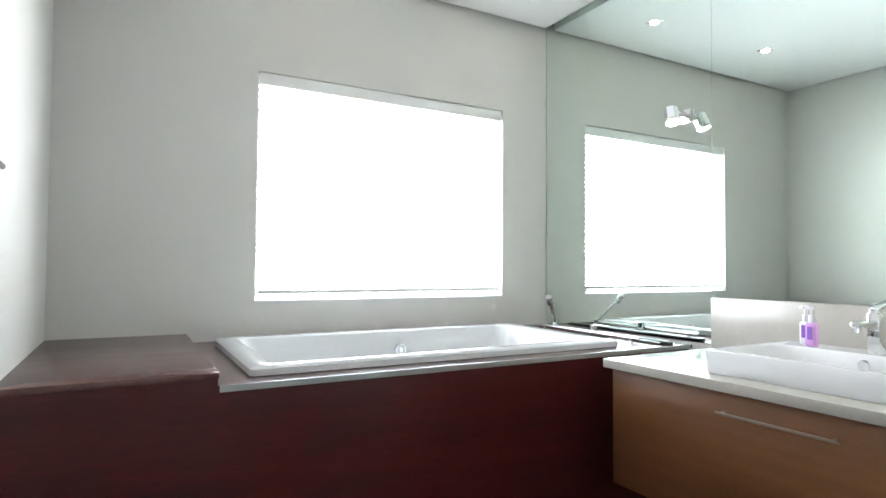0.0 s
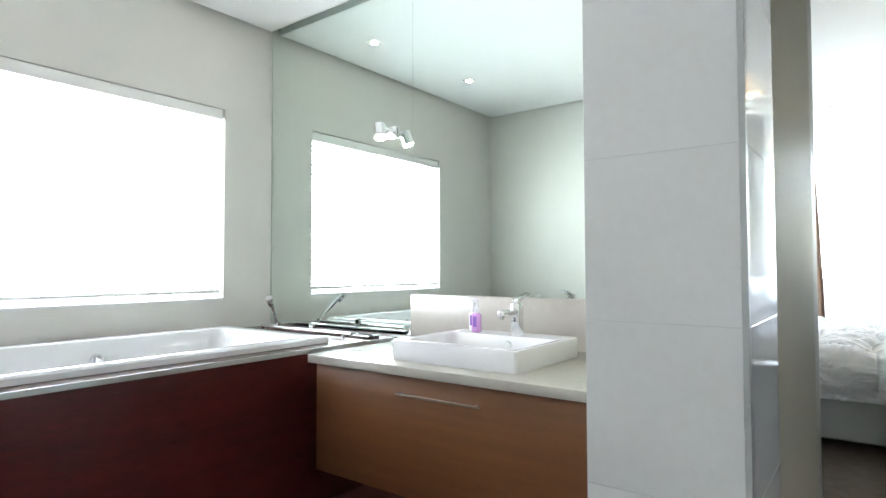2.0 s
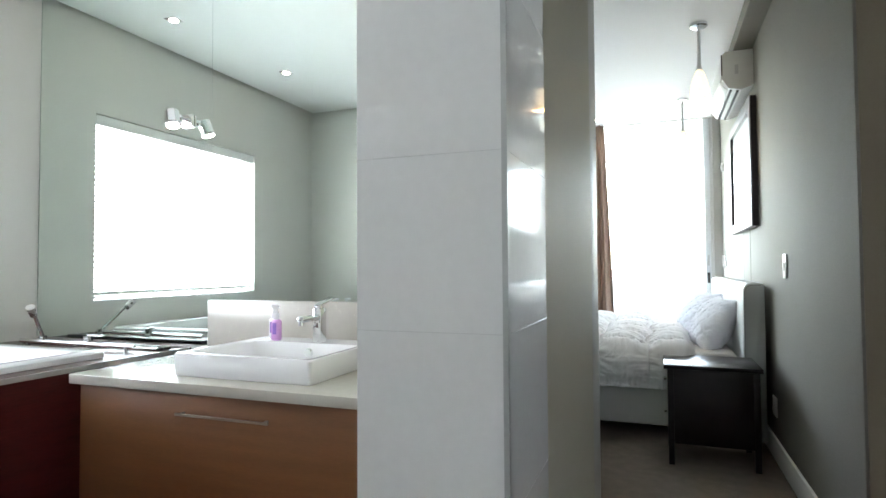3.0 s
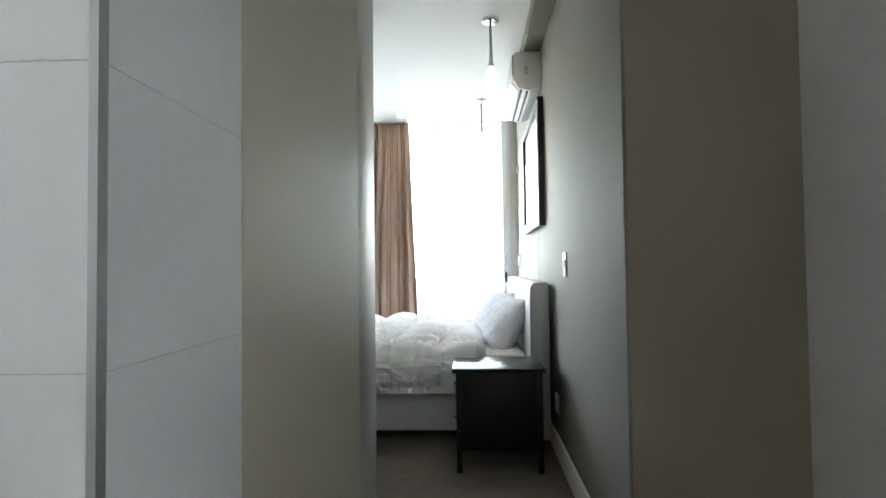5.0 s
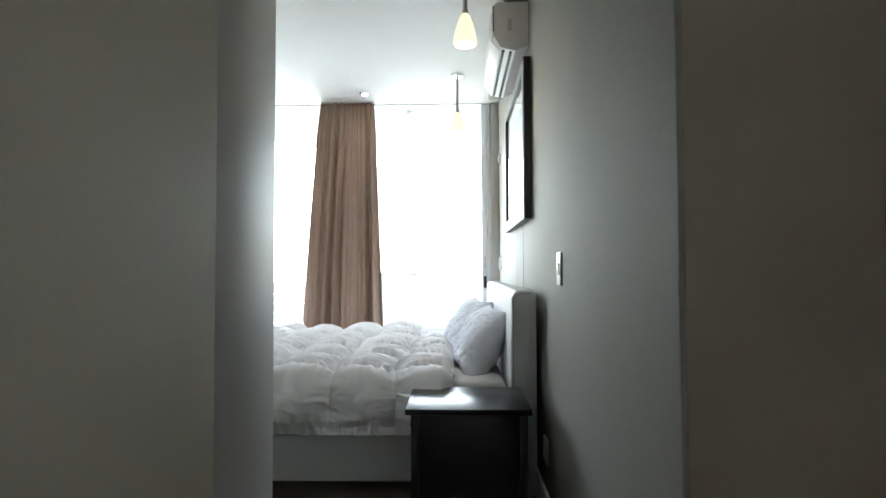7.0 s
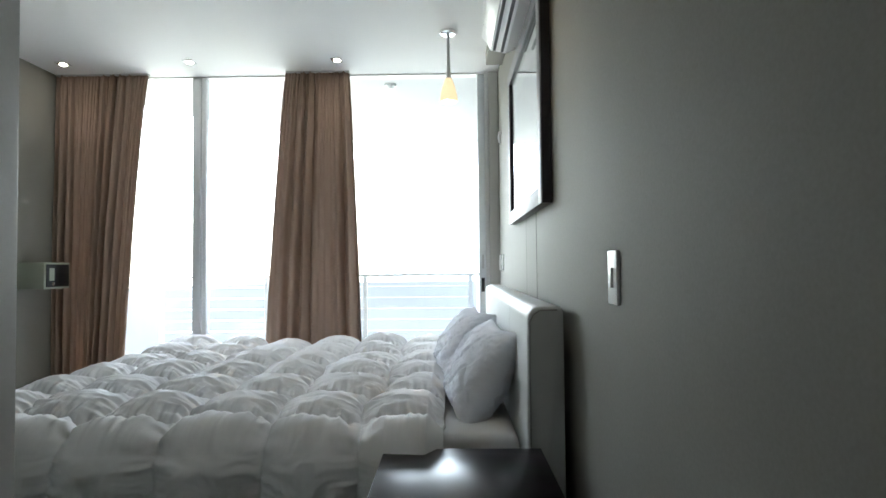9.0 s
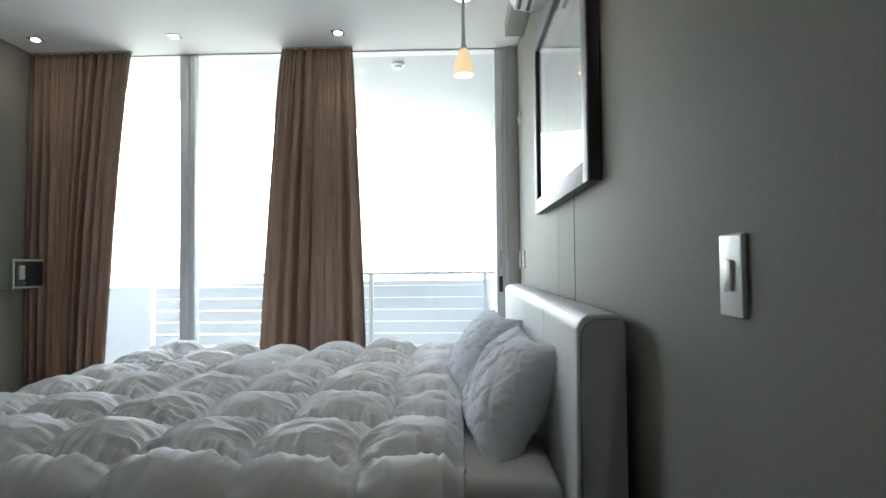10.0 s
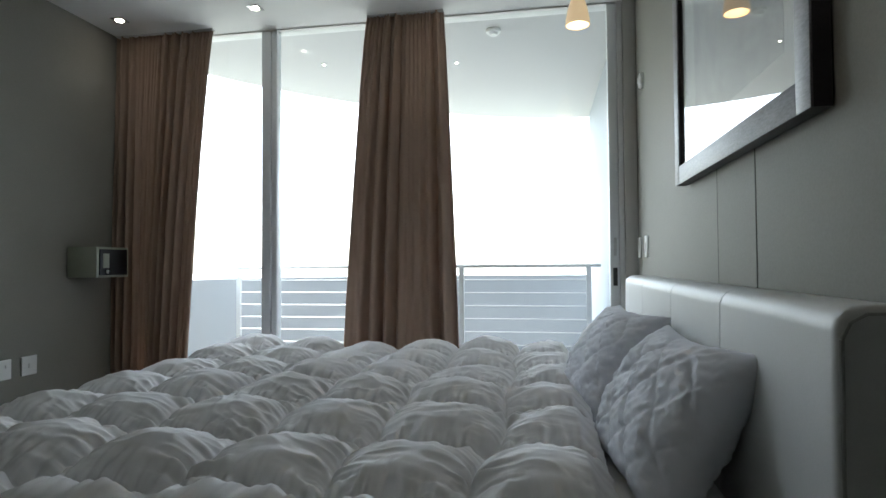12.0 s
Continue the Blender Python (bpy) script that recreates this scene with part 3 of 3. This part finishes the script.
structure("balcony_parapet", parapet(1.03), CONCRETE, "white plastered curved balcony parapet")
structure("balcony_wall_south", B(7.75, 10.75, -1.12, -0.90, -0.25, CZ + 0.03), CONCRETE, "white plastered balcony side wall")
structure("balcony_wall_north", B(7.70, 7.80, 3.07, 3.4, -0.25, CZ + 0.03), CONCRETE, "white plastered wall end")
rl = thing("balcony_railing", "stainless steel balcony railing with horizontal bars", "railing", at=(9.1, 1, -0.03))
part("top_rail", B(9.06, 9.12, -0.86, 2.87, 1.135, 1.165, bevel=0.01), RAILSTEEL, rl)
for y in (2.76, 1.56, 0.44, -0.75):
    part("post", B(9.075, 9.105, y - 0.022, y + 0.022, -0.03, 1.136), RAILSTEEL, rl)
for k in range(8):
    part("bar", C((9.09, -0.75, 1.02 - 0.124 * k), (9.09, 2.76, 1.02 - 0.124 * k), 0.005, n=8), RAILSTEEL, rl)
dt = thing("smoke_detector", "round white detector on the balcony soffit", "detector", at=(7.95, 0.02, CZ))
part("base", C((7.95, 0.02, CZ + 0.028), (7.95, 0.02, CZ + 0.005), 0.055, n=28), PLASTIC, dt)
part("cap", C((7.95, 0.02, CZ + 0.006), (7.95, 0.02, CZ - 0.015), 0.04, 0.03, n=28), PLASTIC, dt)
for x, y in ((8.42, 1.57), (8.6, 0.4)):
    downlight(x, y, CZ + 0.03, 0.02)
structure("ground", B(-900, 900, -900, 900, -12.2, -12), GROUND, "distant ground far below")


# ---- curtains ----
def curtain(y_top, y_bot, seed, x):
    """A gathered drop whose folds widen towards the hem."""
    rnd = random.Random(seed)
    ph = [rnd.uniform(0, 6.28) for _ in range(8)]
    folds = max(5, round((y_top[1] - y_top[0]) / 0.07))

    def f(u, v):
        w = u + 0.022 * math.sin(5 * u * math.pi + ph[0]) * u * (1 - u) * 4 + 0.010 * math.sin(3 * v + 9 * u + ph[5]) * u * (1 - u) * 4
        e = v ** 0.8
        y0, y1 = y_top[0] + (y_bot[0] - y_top[0]) * e, y_top[1] + (y_bot[1] - y_top[1]) * e
        deep = 0.55 + 0.45 * math.sin(11 * u + ph[4])
        fold = math.sin(2 * math.pi * folds * w + ph[1] + 0.7 * math.sin(2 * v + 4 * u + ph[2]))
        fold = math.copysign(abs(fold) ** 0.75, fold)
        pleat = math.sin(2 * math.pi * folds * 2.6 * w + ph[6]) * max(0.25, 1 - 2.5 * v)
        fold2 = math.sin(2 * math.pi * folds * 0.37 * w + ph[3] + v)
        crease = noise.noise((u * 9 + seed, v * 14, 2.0)) * 0.004 + noise.noise((u * 30, v * 5, seed)) * 0.004
        amp = (0.018 + 0.046 * min(1, 2 * v)) * deep
        return (x + amp * fold + 0.014 * v * fold2 + 0.010 * pleat + crease, y0 + (y1 - y0) * w + 0.010 * v * fold2, CZ - 0.006 - v * (CZ - 0.02))
    bm = sheet(folds * 22, 48, f)
    return bm


for yt, yb, s in (((2.06, 2.862), (2.30, 2.862), 3), ((0.325, 0.87), (0.222, 1.09), 8)):
    ct = thing("curtain", "brown taupe gathered floor-length curtain, drawn aside", "curtain", "window curtains", at=(7.48, sum(yt) / 2, CZ))
    d = part("drop", curtain(yt, yb, s, 7.48), CURTAIN, ct, smooth=80)
    md = d.modifiers.new("thick", "SOLIDIFY")
    md.thickness = 0.003
    part("track", B(7.46, 7.50, yt[0], yt[1], CZ - 0.012, CZ - 0.001), SKIRT, ct)

# ---- bed ----
HX0, HX1 = 4.62, 7.04
hb0 = thing("bed", "white leather upholstered bed with a high headboard", "bed", at=(5.8, 0.3, 0))
xs = [HX0, 5.24, 5.84, 6.46, HX1]


def padded(x0, x1, round0, round1):
    """A padded panel: a profile with a rounded top, drawn in slightly at its ends."""
    yb, yf, z0, z1, rad = -0.925, -0.80, 0.06, 1.10, 0.045
    prof = [(yb, z0)] + [(yb + 0.02 - 0.02 * math.cos(a), z1 - 0.02 + 0.02 * math.sin(a)) for a in (0, 0.8, 1.57)]
    prof += [(yf - rad + rad * math.sin(a), z1 - rad + rad * math.cos(a)) for a in (0, 0.35, 0.7, 1.05, 1.4, 1.57)] + [(yf + 0.006, 0.6), (yf, z0)]
    bm = bmesh.new()
    cy, cz = (yb + yf) / 2, (z0 + z1) / 2
    rings = []
    steps = [(x0, round0), (x0 + round0 * 0.4, round0 * 0.35), (x0 + round0, 0), (x0 + round0 + 0.01, 0)] if round0 else [(x0 + 0.003, 0)]
    steps += [(x1 - round1 - 0.01, 0), (x1 - round1, 0), (x1 - round1 * 0.4, round1 * 0.35), (x1, round1)] if round1 else [(x1 - 0.003, 0)]
    for px, ins in steps:
        rings.append([bm.verts.new((px, y - (0.9 * ins if y > cy else 0), z - (ins if z > cz else 0))) for y, z in prof])
    n = len(prof)
    for p, q in zip(rings, rings[1:]):
        for k in range(n):
            bm.faces.new((p[k], p[(k + 1) % n], q[(k + 1) % n], q[k]))
    bm.faces.new(rings[0]), bm.faces.new(rings[-1][::-1])
    return bm


for k, (a, c) in enumerate(zip(xs, xs[1:])):
    part("headboard_panel", padded(a, c, 0.013 if k == 0 else 0, 0.013 if k == 3 else 0), LEATHER, hb0)
part("headboard_piping", C((HX0 + 0.004, -0.8065, 0.08), (HX0 + 0.004, -0.8085, 1.045), 0.0045, n=8), SEAM, hb0)
for p, q in (((-0.8085, 1.045), (-0.822, 1.072)), ((-0.822, 1.072), (-0.845, 1.0855)), ((-0.845, 1.0855), (-0.905, 1.0865))):
    part("headboard_piping", C((HX0 + 0.004, *p), (HX0 + 0.004, *q), 0.0045, n=8), SEAM, hb0)
part("base_side", B(4.74, 4.80, -0.80, 1.42, 0.08, 0.43, bevel=0.018, seg=3), LEATHER, hb0)
part("base_side", B(6.86, 6.92, -0.80, 1.42, 0.08, 0.43, bevel=0.018, seg=3), LEATHER, hb0)
part("base_foot", B(4.80, 6.86, 1.36, 1.42, 0.08, 0.43, bevel=0.018, seg=3), LEATHER, hb0)
part("slat_base", B(4.80, 6.86, -0.79, 1.36, 0.30, 0.40), SHEET, hb0)
for x in (4.83, 6.83):
    for y in (-0.70, 1.30):
        part("leg", C((x, y, 0.0), (x, y, 0.09), 0.03, n=12), BLACK, hb0)
solid("mattress", B(4.77, 6.89, -0.79, 1.40, 0.40, 0.605, bevel=0.05, seg=4), SHEET, "white mattress with a fitted sheet on the bed", "mattress")


def duvet_mesh():
    """A box-quilted cover, draped over both sides and the foot."""
    X0, X1, Y0, Y1, Z = 4.735, 6.94, -0.50, 1.47, 0.625
    dn, df, dfoot, r = 0.32, 0.20, 0.22, 0.10

    def fold(d, drop):
        """A distance along the cloth past the edge, as (out, down)."""
        a = min(d / r, math.pi / 2)
        return r * math.sin(a), r * (1 - math.cos(a)) + max(0, d - r * math.pi / 2)
    lx, ly = X1 - X0, Y1 - Y0

    def flat(s, t):
        ox = oy = dz = 0
        x, y = X0 + s, Y0 + t
        nx, ny, nz = 0.0, 0.0, 1.0
        if s < 0:
            o, d = fold(-s, dn)
            x, dz, nx, nz = X0 - o, dz + d, -min(1, -s / r), max(0.15, 1 + s / r)
        if s > lx:
            o, d = fold(s - lx, df)
            x, dz, nx, nz = X1 + o, dz + d, min(1, (s - lx) / r), max(0.15, 1 - (s - lx) / r)
        if t > ly:
            o, d = fold(t - ly, dfoot)
            y, dz, ny, nz = Y1 + o, max(dz, d), min(1, (t - ly) / r), max(0.15, 1 - (t - ly) / r)
        return Vector((x, y, Z - dz)), Vector((nx, ny, nz)).normalized()
    sx, sy = 0.385, 0.352
    smin, smax, tmin, tmax = -dn, lx + df, 0.0, ly + dfoot

    def f(u, v):
        s, t = smin + (smax - smin) * u, tmin + (tmax - tmin) * v
        wob = 0.042 * noise.noise((s * 2.1, t * 2.1, 3.0)), 0.042 * noise.noise((s * 2.3, t * 2.2, 9.0))
        cs, ct = (s + wob[0]) / sx + 0.84, (t + wob[1]) / sy + 0.14
        ps, pt = abs(math.sin(math.pi * cs)), abs(math.sin(math.pi * ct))
        cell = noise.noise((math.floor(cs) * 3.3, math.floor(ct) * 5.7, 1.5))
        puff = (0.094 + 0.028 * cell) * (ps * pt) ** 0.5 * (1 + 0.12 * noise.noise((s * 4, t * 4, 50.0)))
        near_s, near_t = (1 - ps) ** 1.25, (1 - pt) ** 1.25
        jit = 1.6 * noise.noise((s * 5, t * 5, 21.0))
        wr = near_s * (noise.noise((s * 5 + jit, t * 30 + jit, 2.0)) + 0.35 * noise.noise((s * 14, t * 60, 5.0)))
        wr += near_t * (noise.noise((s * 30 + jit, t * 5 + jit, 7.0)) + 0.35 * noise.noise((s * 60, t * 14, 8.0)))
        soft = noise.noise((s * 9 + 3 * wob[0], t * 14, 4.0)) * 0.006 + 0.009 * max(0, noise.noise((s * 11 + t * 9, t * 4 - s * 3, 14.0))) + 0.005 * noise.noise((s * 24, t * 12, 6.0))
        ridge = max(0.0, 1 - 3.2 * abs(noise.noise((s * 4.5 + jit, t * 6.5 - jit, 30.0)))) * 0.003 + max(0.0, 1 - 4 * abs(noise.noise((s * 9 - jit, t * 6 + s * 5, 40.0)))) * 0.003
        p, nrm = flat(s, t)
        lump = 0.022 * noise.noise((s * 1.3, t * 1.1, 12.0))
        hem = min(1, (1 - u) * 40, v * 30 + 0.15, (1 - v) * 40, u * 40)
        hem = max(0.12, hem)
        return p + nrm * (puff * hem + 0.030 * wr * min(1, puff * 30 + 0.2) + soft + ridge + lump + 0.012)
    return sheet(540, 430, f)


dv = solid("duvet", duvet_mesh(), DUVET, "white puffy quilted duvet spread over the bed", "duvet", smooth=180)
md = dv.modifiers.new("thick", "SOLIDIFY")
md.thickness, md.offset = 0.012, -1


def pillow(cx, cy, cz, tilt, turn, w, h, th, seed):
    def side(sgn):
        def f(u, v):
            a, c = 2 * u - 1, 2 * v - 1
            pin = 1 - 0.13 * (1 - a * a) * c * c
            pin2 = 1 - 0.13 * (1 - c * c) * a * a
            e = max(0.0, (1 - abs(a) ** 2.6) * (1 - abs(c) ** 2.6)) ** 0.48
            jo = 0.10 * noise.noise((a * 1.8, c * 1.8, seed))
            q = 1 - 0.085 * max(abs(math.cos(math.pi * (a * 1.9 + c * 1.4 + jo))) ** 20, abs(math.cos(math.pi * (a * 1.9 - c * 1.4 - jo))) ** 20)
            wr = 0.015 * noise.noise((a * 2.6 + seed, c * 2.6, sgn * 2.0)) + 0.005 * noise.noise((a * 9 + c * 5, c * 9 + seed, sgn)) + 0.003 * noise.noise((a * 18, c * 16 + seed, sgn))
            return (a * w / 2 * pin2, c * h / 2 * pin, sgn * (e * th / 2 * q + wr * min(1, e * 2)))
        return f
    bm = sheet(110, 84, side(1))
    b2 = sheet(110, 84, side(-1))
    me = bpy.data.meshes.new("tmp")
    b2.to_mesh(me)
    bm.from_mesh(me)
    b2.free()
    bpy.data.meshes.remove(me)
    bmesh.ops.remove_doubles(bm, verts=bm.verts, dist=0.0005)
    bmesh.ops.transform(bm, matrix=pose(cx, cy, cz, tilt, 0, turn), verts=bm.verts)
    return bm


for cx, cy, cz, tilt, turn, sd in ((5.27, -0.665, 0.765, 121, 7, 1.0), (6.02, -0.60, 0.785, 124, 8, 7.0)):
    solid("pillow", pillow(cx, cy, cz, tilt, turn, 0.65, 0.47, 0.24, sd), PILLOWC, "white quilted pillow leaning on the headboard", "pillow", "pillows on the bed", smooth=180)

# ---- nightstand ----
ns = thing("nightstand", "dark wenge nightstand with a drawer beside the bed", "nightstand", at=(4.42, -0.57, 0))
part("top", B(4.14, 4.615, -0.84, -0.295, 0.585, 0.610, bevel=0.003), WENGE, ns)
part("side_panel", B(4.165, 4.187, -0.80, -0.335, 0.13, 0.585, bevel=0.002), WENGE, ns)
part("side_panel", B(4.573, 4.595, -0.80, -0.335, 0.13, 0.585, bevel=0.002), WENGE, ns)
part("back_panel", B(4.187, 4.573, -0.82, -0.80, 0.13, 0.585), WENGE, ns)
part("bottom_shelf", B(4.187, 4.573, -0.80, -0.34, 0.14, 0.16), WENGE, ns)
for z0, z1 in ((0.40, 0.575), (0.165, 0.393)):
    d = part("drawer_front", B(4.192, 4.568, -0.338, -0.318, z0, z1, bevel=0.002), WENGE, ns)
    part("knob", lathe([(0.0, 0.024), (0.012, 0.020), (0.013, 0.012), (0.006, 0.006), (0.006, 0.0)], (0, 0, 0), 16), STEEL, d).matrix_basis = world_of(d).inverted() @ pose(4.38, -0.318, (z0 + z1) / 2, -90, 0, 0)
for x in (4.163, 4.565):
    for y in (-0.825, -0.352):
        part("leg", B(x, x + 0.034, y, y + 0.034, 0.0, 0.586, bevel=0.002), WENGE, ns)

# ---- picture, air conditioner, pendants, switches ----
PX0, PX1, PZ0, PZ1 = 4.94, 6.22, 1.50, 2.44
pc = thing("framed_picture", "large framed print under glass on the wall", "picture", at=(5.67, SY, 1.95))
y0, y1, fw = SY + 0.006, SY + 0.05, 0.075
for x0, x1, z0, z1 in ((PX0, PX0 + fw, PZ0, PZ1), (PX1 - fw, PX1, PZ0, PZ1), (PX0 + fw, PX1 - fw, PZ0, PZ0 + fw), (PX0 + fw, PX1 - fw, PZ1 - fw, PZ1)):
    part("frame_rail", B(x0, x1, y1 - 0.006, y1, z0, z1, bevel=0.0015), FRAMEWOOD, pc)
    part("frame_side", B(x0 + 0.001, x1 - 0.001, y0, y1 - 0.0065, z0 + 0.001, z1 - 0.001), FRAMEDARK, pc, "dark frame edge")
part("mount", B(PX0 + fw, PX1 - fw, y0, y0 + 0.01, PZ0 + fw, PZ1 - fw), MOUNT, pc)
part("print", B(PX0 + fw + 0.14, PX1 - fw - 0.14, y0 + 0.010, y0 + 0.0115, PZ0 + fw + 0.12, PZ1 - fw - 0.12), PRINT, pc)
part("glass", B(PX0 + fw, PX1 - fw, y1 - 0.016, y1 - 0.013, PZ0 + fw, PZ1 - fw), PICGLASS, pc).visible_shadow = False

ac = thing("air_conditioner", "white split air conditioner indoor unit on the wall", "air conditioner", at=(5.5, SY, 2.66))
AX0, AX1, AZ0, AZ1 = 5.06, 6.02, 2.52, 2.815


def ac_body():
    bm = bmesh.new()
    prof = [(0.001, AZ0 + 0.03), (0.001, AZ1), (0.185, AZ1), (0.205, AZ1 - 0.02), (0.208, AZ0 + 0.09), (0.17, AZ0 + 0.02), (0.08, AZ0)]
    ends = [[bm.verts.new((x, SY + d, z)) for d, z in prof] for x in (AX0, AX1)]
    n = len(prof)
    for k in range(n):
        bm.faces.new((ends[0][k], ends[0][(k + 1) % n], ends[1][(k + 1) % n], ends[1][k]))
    bm.faces.new(ends[0]), bm.faces.new(ends[1][::-1])
    return bm


part("casing", ac_body(), PLASTIC, ac, smooth=30)
part("front_panel", B(AX0 + 0.012, AX1 - 0.012, SY + 0.206, SY + 0.216, AZ0 + 0.095, AZ1 - 0.02, bevel=0.004), PLASTIC, ac)
vn = B(AX0 + 0.05, AX1 - 0.05, -0.045, 0.045, -0.003, 0.003, bevel=0.002)
bmesh.ops.transform(vn, matrix=pose(0, SY + 0.196, AZ0 + 0.048, 50, 0, 0), verts=vn.verts)
part("louvre", vn, PLASTIC, ac)
for dy, dz in ((0.150, 0.006), (0.105, -0.004)):
    part("air_slot", B(AX0 + 0.03, AX1 - 0.03, SY + dy - 0.008, SY + dy + 0.008, AZ0 + dz, AZ0 + dz + 0.012), BLACK, ac)
part("panel_gap", B(AX0 + 0.003, AX0 + 0.010, SY + 0.207, SY + 0.214, AZ0 + 0.12, AZ1 - 0.02), BLACK, ac)
sd_ = part("side_grip", B(AX0 - 0.003, AX0 - 0.0005, SY + 0.10, SY + 0.125, AZ0 + 0.12, AZ0 + 0.19), STEEL, ac)
part("intake_grille", B(AX0 + 0.03, AX1 - 0.03, SY + 0.02, SY + 0.18, AZ1 + 0.0005, AZ1 + 0.004), BLACK, ac)


def pendant(x, y, zb):
    p = thing("pendant_lamp", "slim pendant lamp with a glowing opal glass shade", "pendant lamp", "pendant lamps over the bed", at=(x, y, CZ))
    part("canopy", lathe([(0.0, 0), (0.06, 0), (0.06, -0.018), (0.05, -0.026), (0.0, -0.028)], (x, y, CZ), 28), CHROME, p)
    part("stem", lathe([(0.010, CZ - zb - 0.026), (0.011, 0.30), (0.014, 0.20), (0.022, 0.165), (0.0, 0.163)], (x, y, zb), 18), PLASTIC, p)
    s = part("shade", lathe([(0.02, 0.17), (0.030, 0.15), (0.050, 0.09), (0.062, 0.03), (0.064, 0.0), (0.058, 0.0), (0.056, 0.03), (0.044, 0.09), (0.026, 0.145)], (x, y, zb), 28), SHADE, p)
    part("bulb", lathe([(0.0, 0.03), (0.018, 0.038), (0.026, 0.06), (0.018, 0.085), (0.0, 0.10)], (x, y, zb), 16), BULB, p)


pendant(4.74, -0.57, 2.43)
pendant(6.67, -0.53, 2.42)


def wall_plate(name, label, category, x, z, w, h, rockers, south=True):
    y = SY if south else NY
    s = 1 if south else -1
    p = thing(name, label, category, at=(x, y, z))
    part("plate", B(x - w / 2, x + w / 2, min(y, y + s * 0.010), max(y, y + s * 0.010), z - h / 2, z + h / 2, bevel=0.004, seg=3), PLASTIC, p)
    for dx, dz, rw, rh in rockers:
        part("rocker", B(x + dx - rw / 2, x + dx + rw / 2, min(y + s * 0.0102, y + s * 0.016), max(y + s * 0.0102, y + s * 0.016), z + dz - rh / 2, z + dz + rh / 2, bevel=0.002), PLASTIC, p)
    return p


wall_plate("light_switch", "white plastic light switch on the wall", "switch", 4.072, 1.212, 0.082, 0.139, ((0.0, 0.0, 0.026, 0.052),))
wall_plate("light_switch", "white plastic light switch near the window", "switch", 7.22, 1.27, 0.085, 0.13, ((0, 0, 0.02, 0.048),))
wall_plate("light_switch", "white plastic light switch near the window", "switch", 7.46, 1.27, 0.085, 0.13, ((0, 0, 0.02, 0.048),))
wall_plate("wall_socket", "white plastic wall socket above the skirting", "socket", 4.49, 0.33, 0.12, 0.12, ((-0.025, 0.02, 0.02, 0.02), (0.02, -0.02, 0.03, 0.03)))
wall_plate("wall_socket", "white double wall socket", "socket", 6.56, 0.55, 0.11, 0.12, ((-0.02, 0.02, 0.02, 0.02), (0.02, 0.02, 0.02, 0.02)), False)
wall_plate("wall_socket", "white television wall socket", "socket", 6.74, 0.55, 0.11, 0.12, ((0, 0, 0.02, 0.03),), False)
sn = thing("wall_sensor", "small round white sensor on the wall", "sensor", at=(7.3, SY, 2.3))
part("base", C((7.3, SY, 2.3), (7.3, SY + 0.02, 2.3), 0.05, 0.045, n=28), PLASTIC, sn)
part("dome", C((7.3, SY + 0.02, 2.3), (7.3, SY + 0.028, 2.3), 0.025, 0.018, n=20), PLASTIC, sn)

sf = thing("wall_safe", "pale green steel wall safe with a keypad", "safe", at=(7.16, NY, 1.09))
part("box", B(7.03, 7.33, 2.64, NY, 1.095, 1.305, bevel=0.004), SAFEGREEN, sf)
fd = part("door", B(7.05, 7.31, 2.630, 2.6395, 1.11, 1.29, bevel=0.003), BLACK, sf, "dark safe door")
part("keypad", B(7.075, 7.13, 2.626, 2.6298, 1.16, 1.26, bevel=0.001), SAFEGREEN, fd)
part("knob", C((7.10, 2.626, 1.135), (7.10, 2.612, 1.135), 0.014), STEEL, fd)

# ---- wall tiles ----
rows_z = [(max(0, 0.04 + 0.35 * (k - 1)), min(CZ, 0.04 + 0.35 * k)) for k in range(0, 10)]
rows_z = [(a, c) for a, c in rows_z if c - a > 0.03]


def tile_wall(wall_ob, spans, place, depth):
    cache = {}
    for a, c in rows_z:
        for s0, s1 in spans:
            key = (round(s1 - s0, 3), round(c - a, 3))
            if key not in cache:
                w, h = key
                cache[key] = mesh_of("tile", B(-w / 2 + 0.0005, w / 2 - 0.0005, -depth / 2, depth / 2, -h / 2 + 0.0005, h / 2 - 0.0005, bevel=0.0004, seg=1), TILE)
            t = new("tile", cache[key])
            t.parent = wall_ob
            t.matrix_basis = place((s0 + s1) / 2, (a + c) / 2)


obs = bpy.data.objects
tile_wall(obs["wall_partition"], ((-0.009, 0.301),), lambda s, z: pose(1.390, s, z, 0, 0, 90), 0.008)
tile_wall(obs["wall_partition"], ((1.40, 1.783),), lambda s, z: pose(s, -0.013, z), 0.008)
tile_wall(obs["wall_bath_south"], tuple((2.79 - 0.7 * (k + 1), 2.79 - 0.7 * k) for k in range(4)), lambda s, z: pose(s, TY - 0.004, z), 0.008)
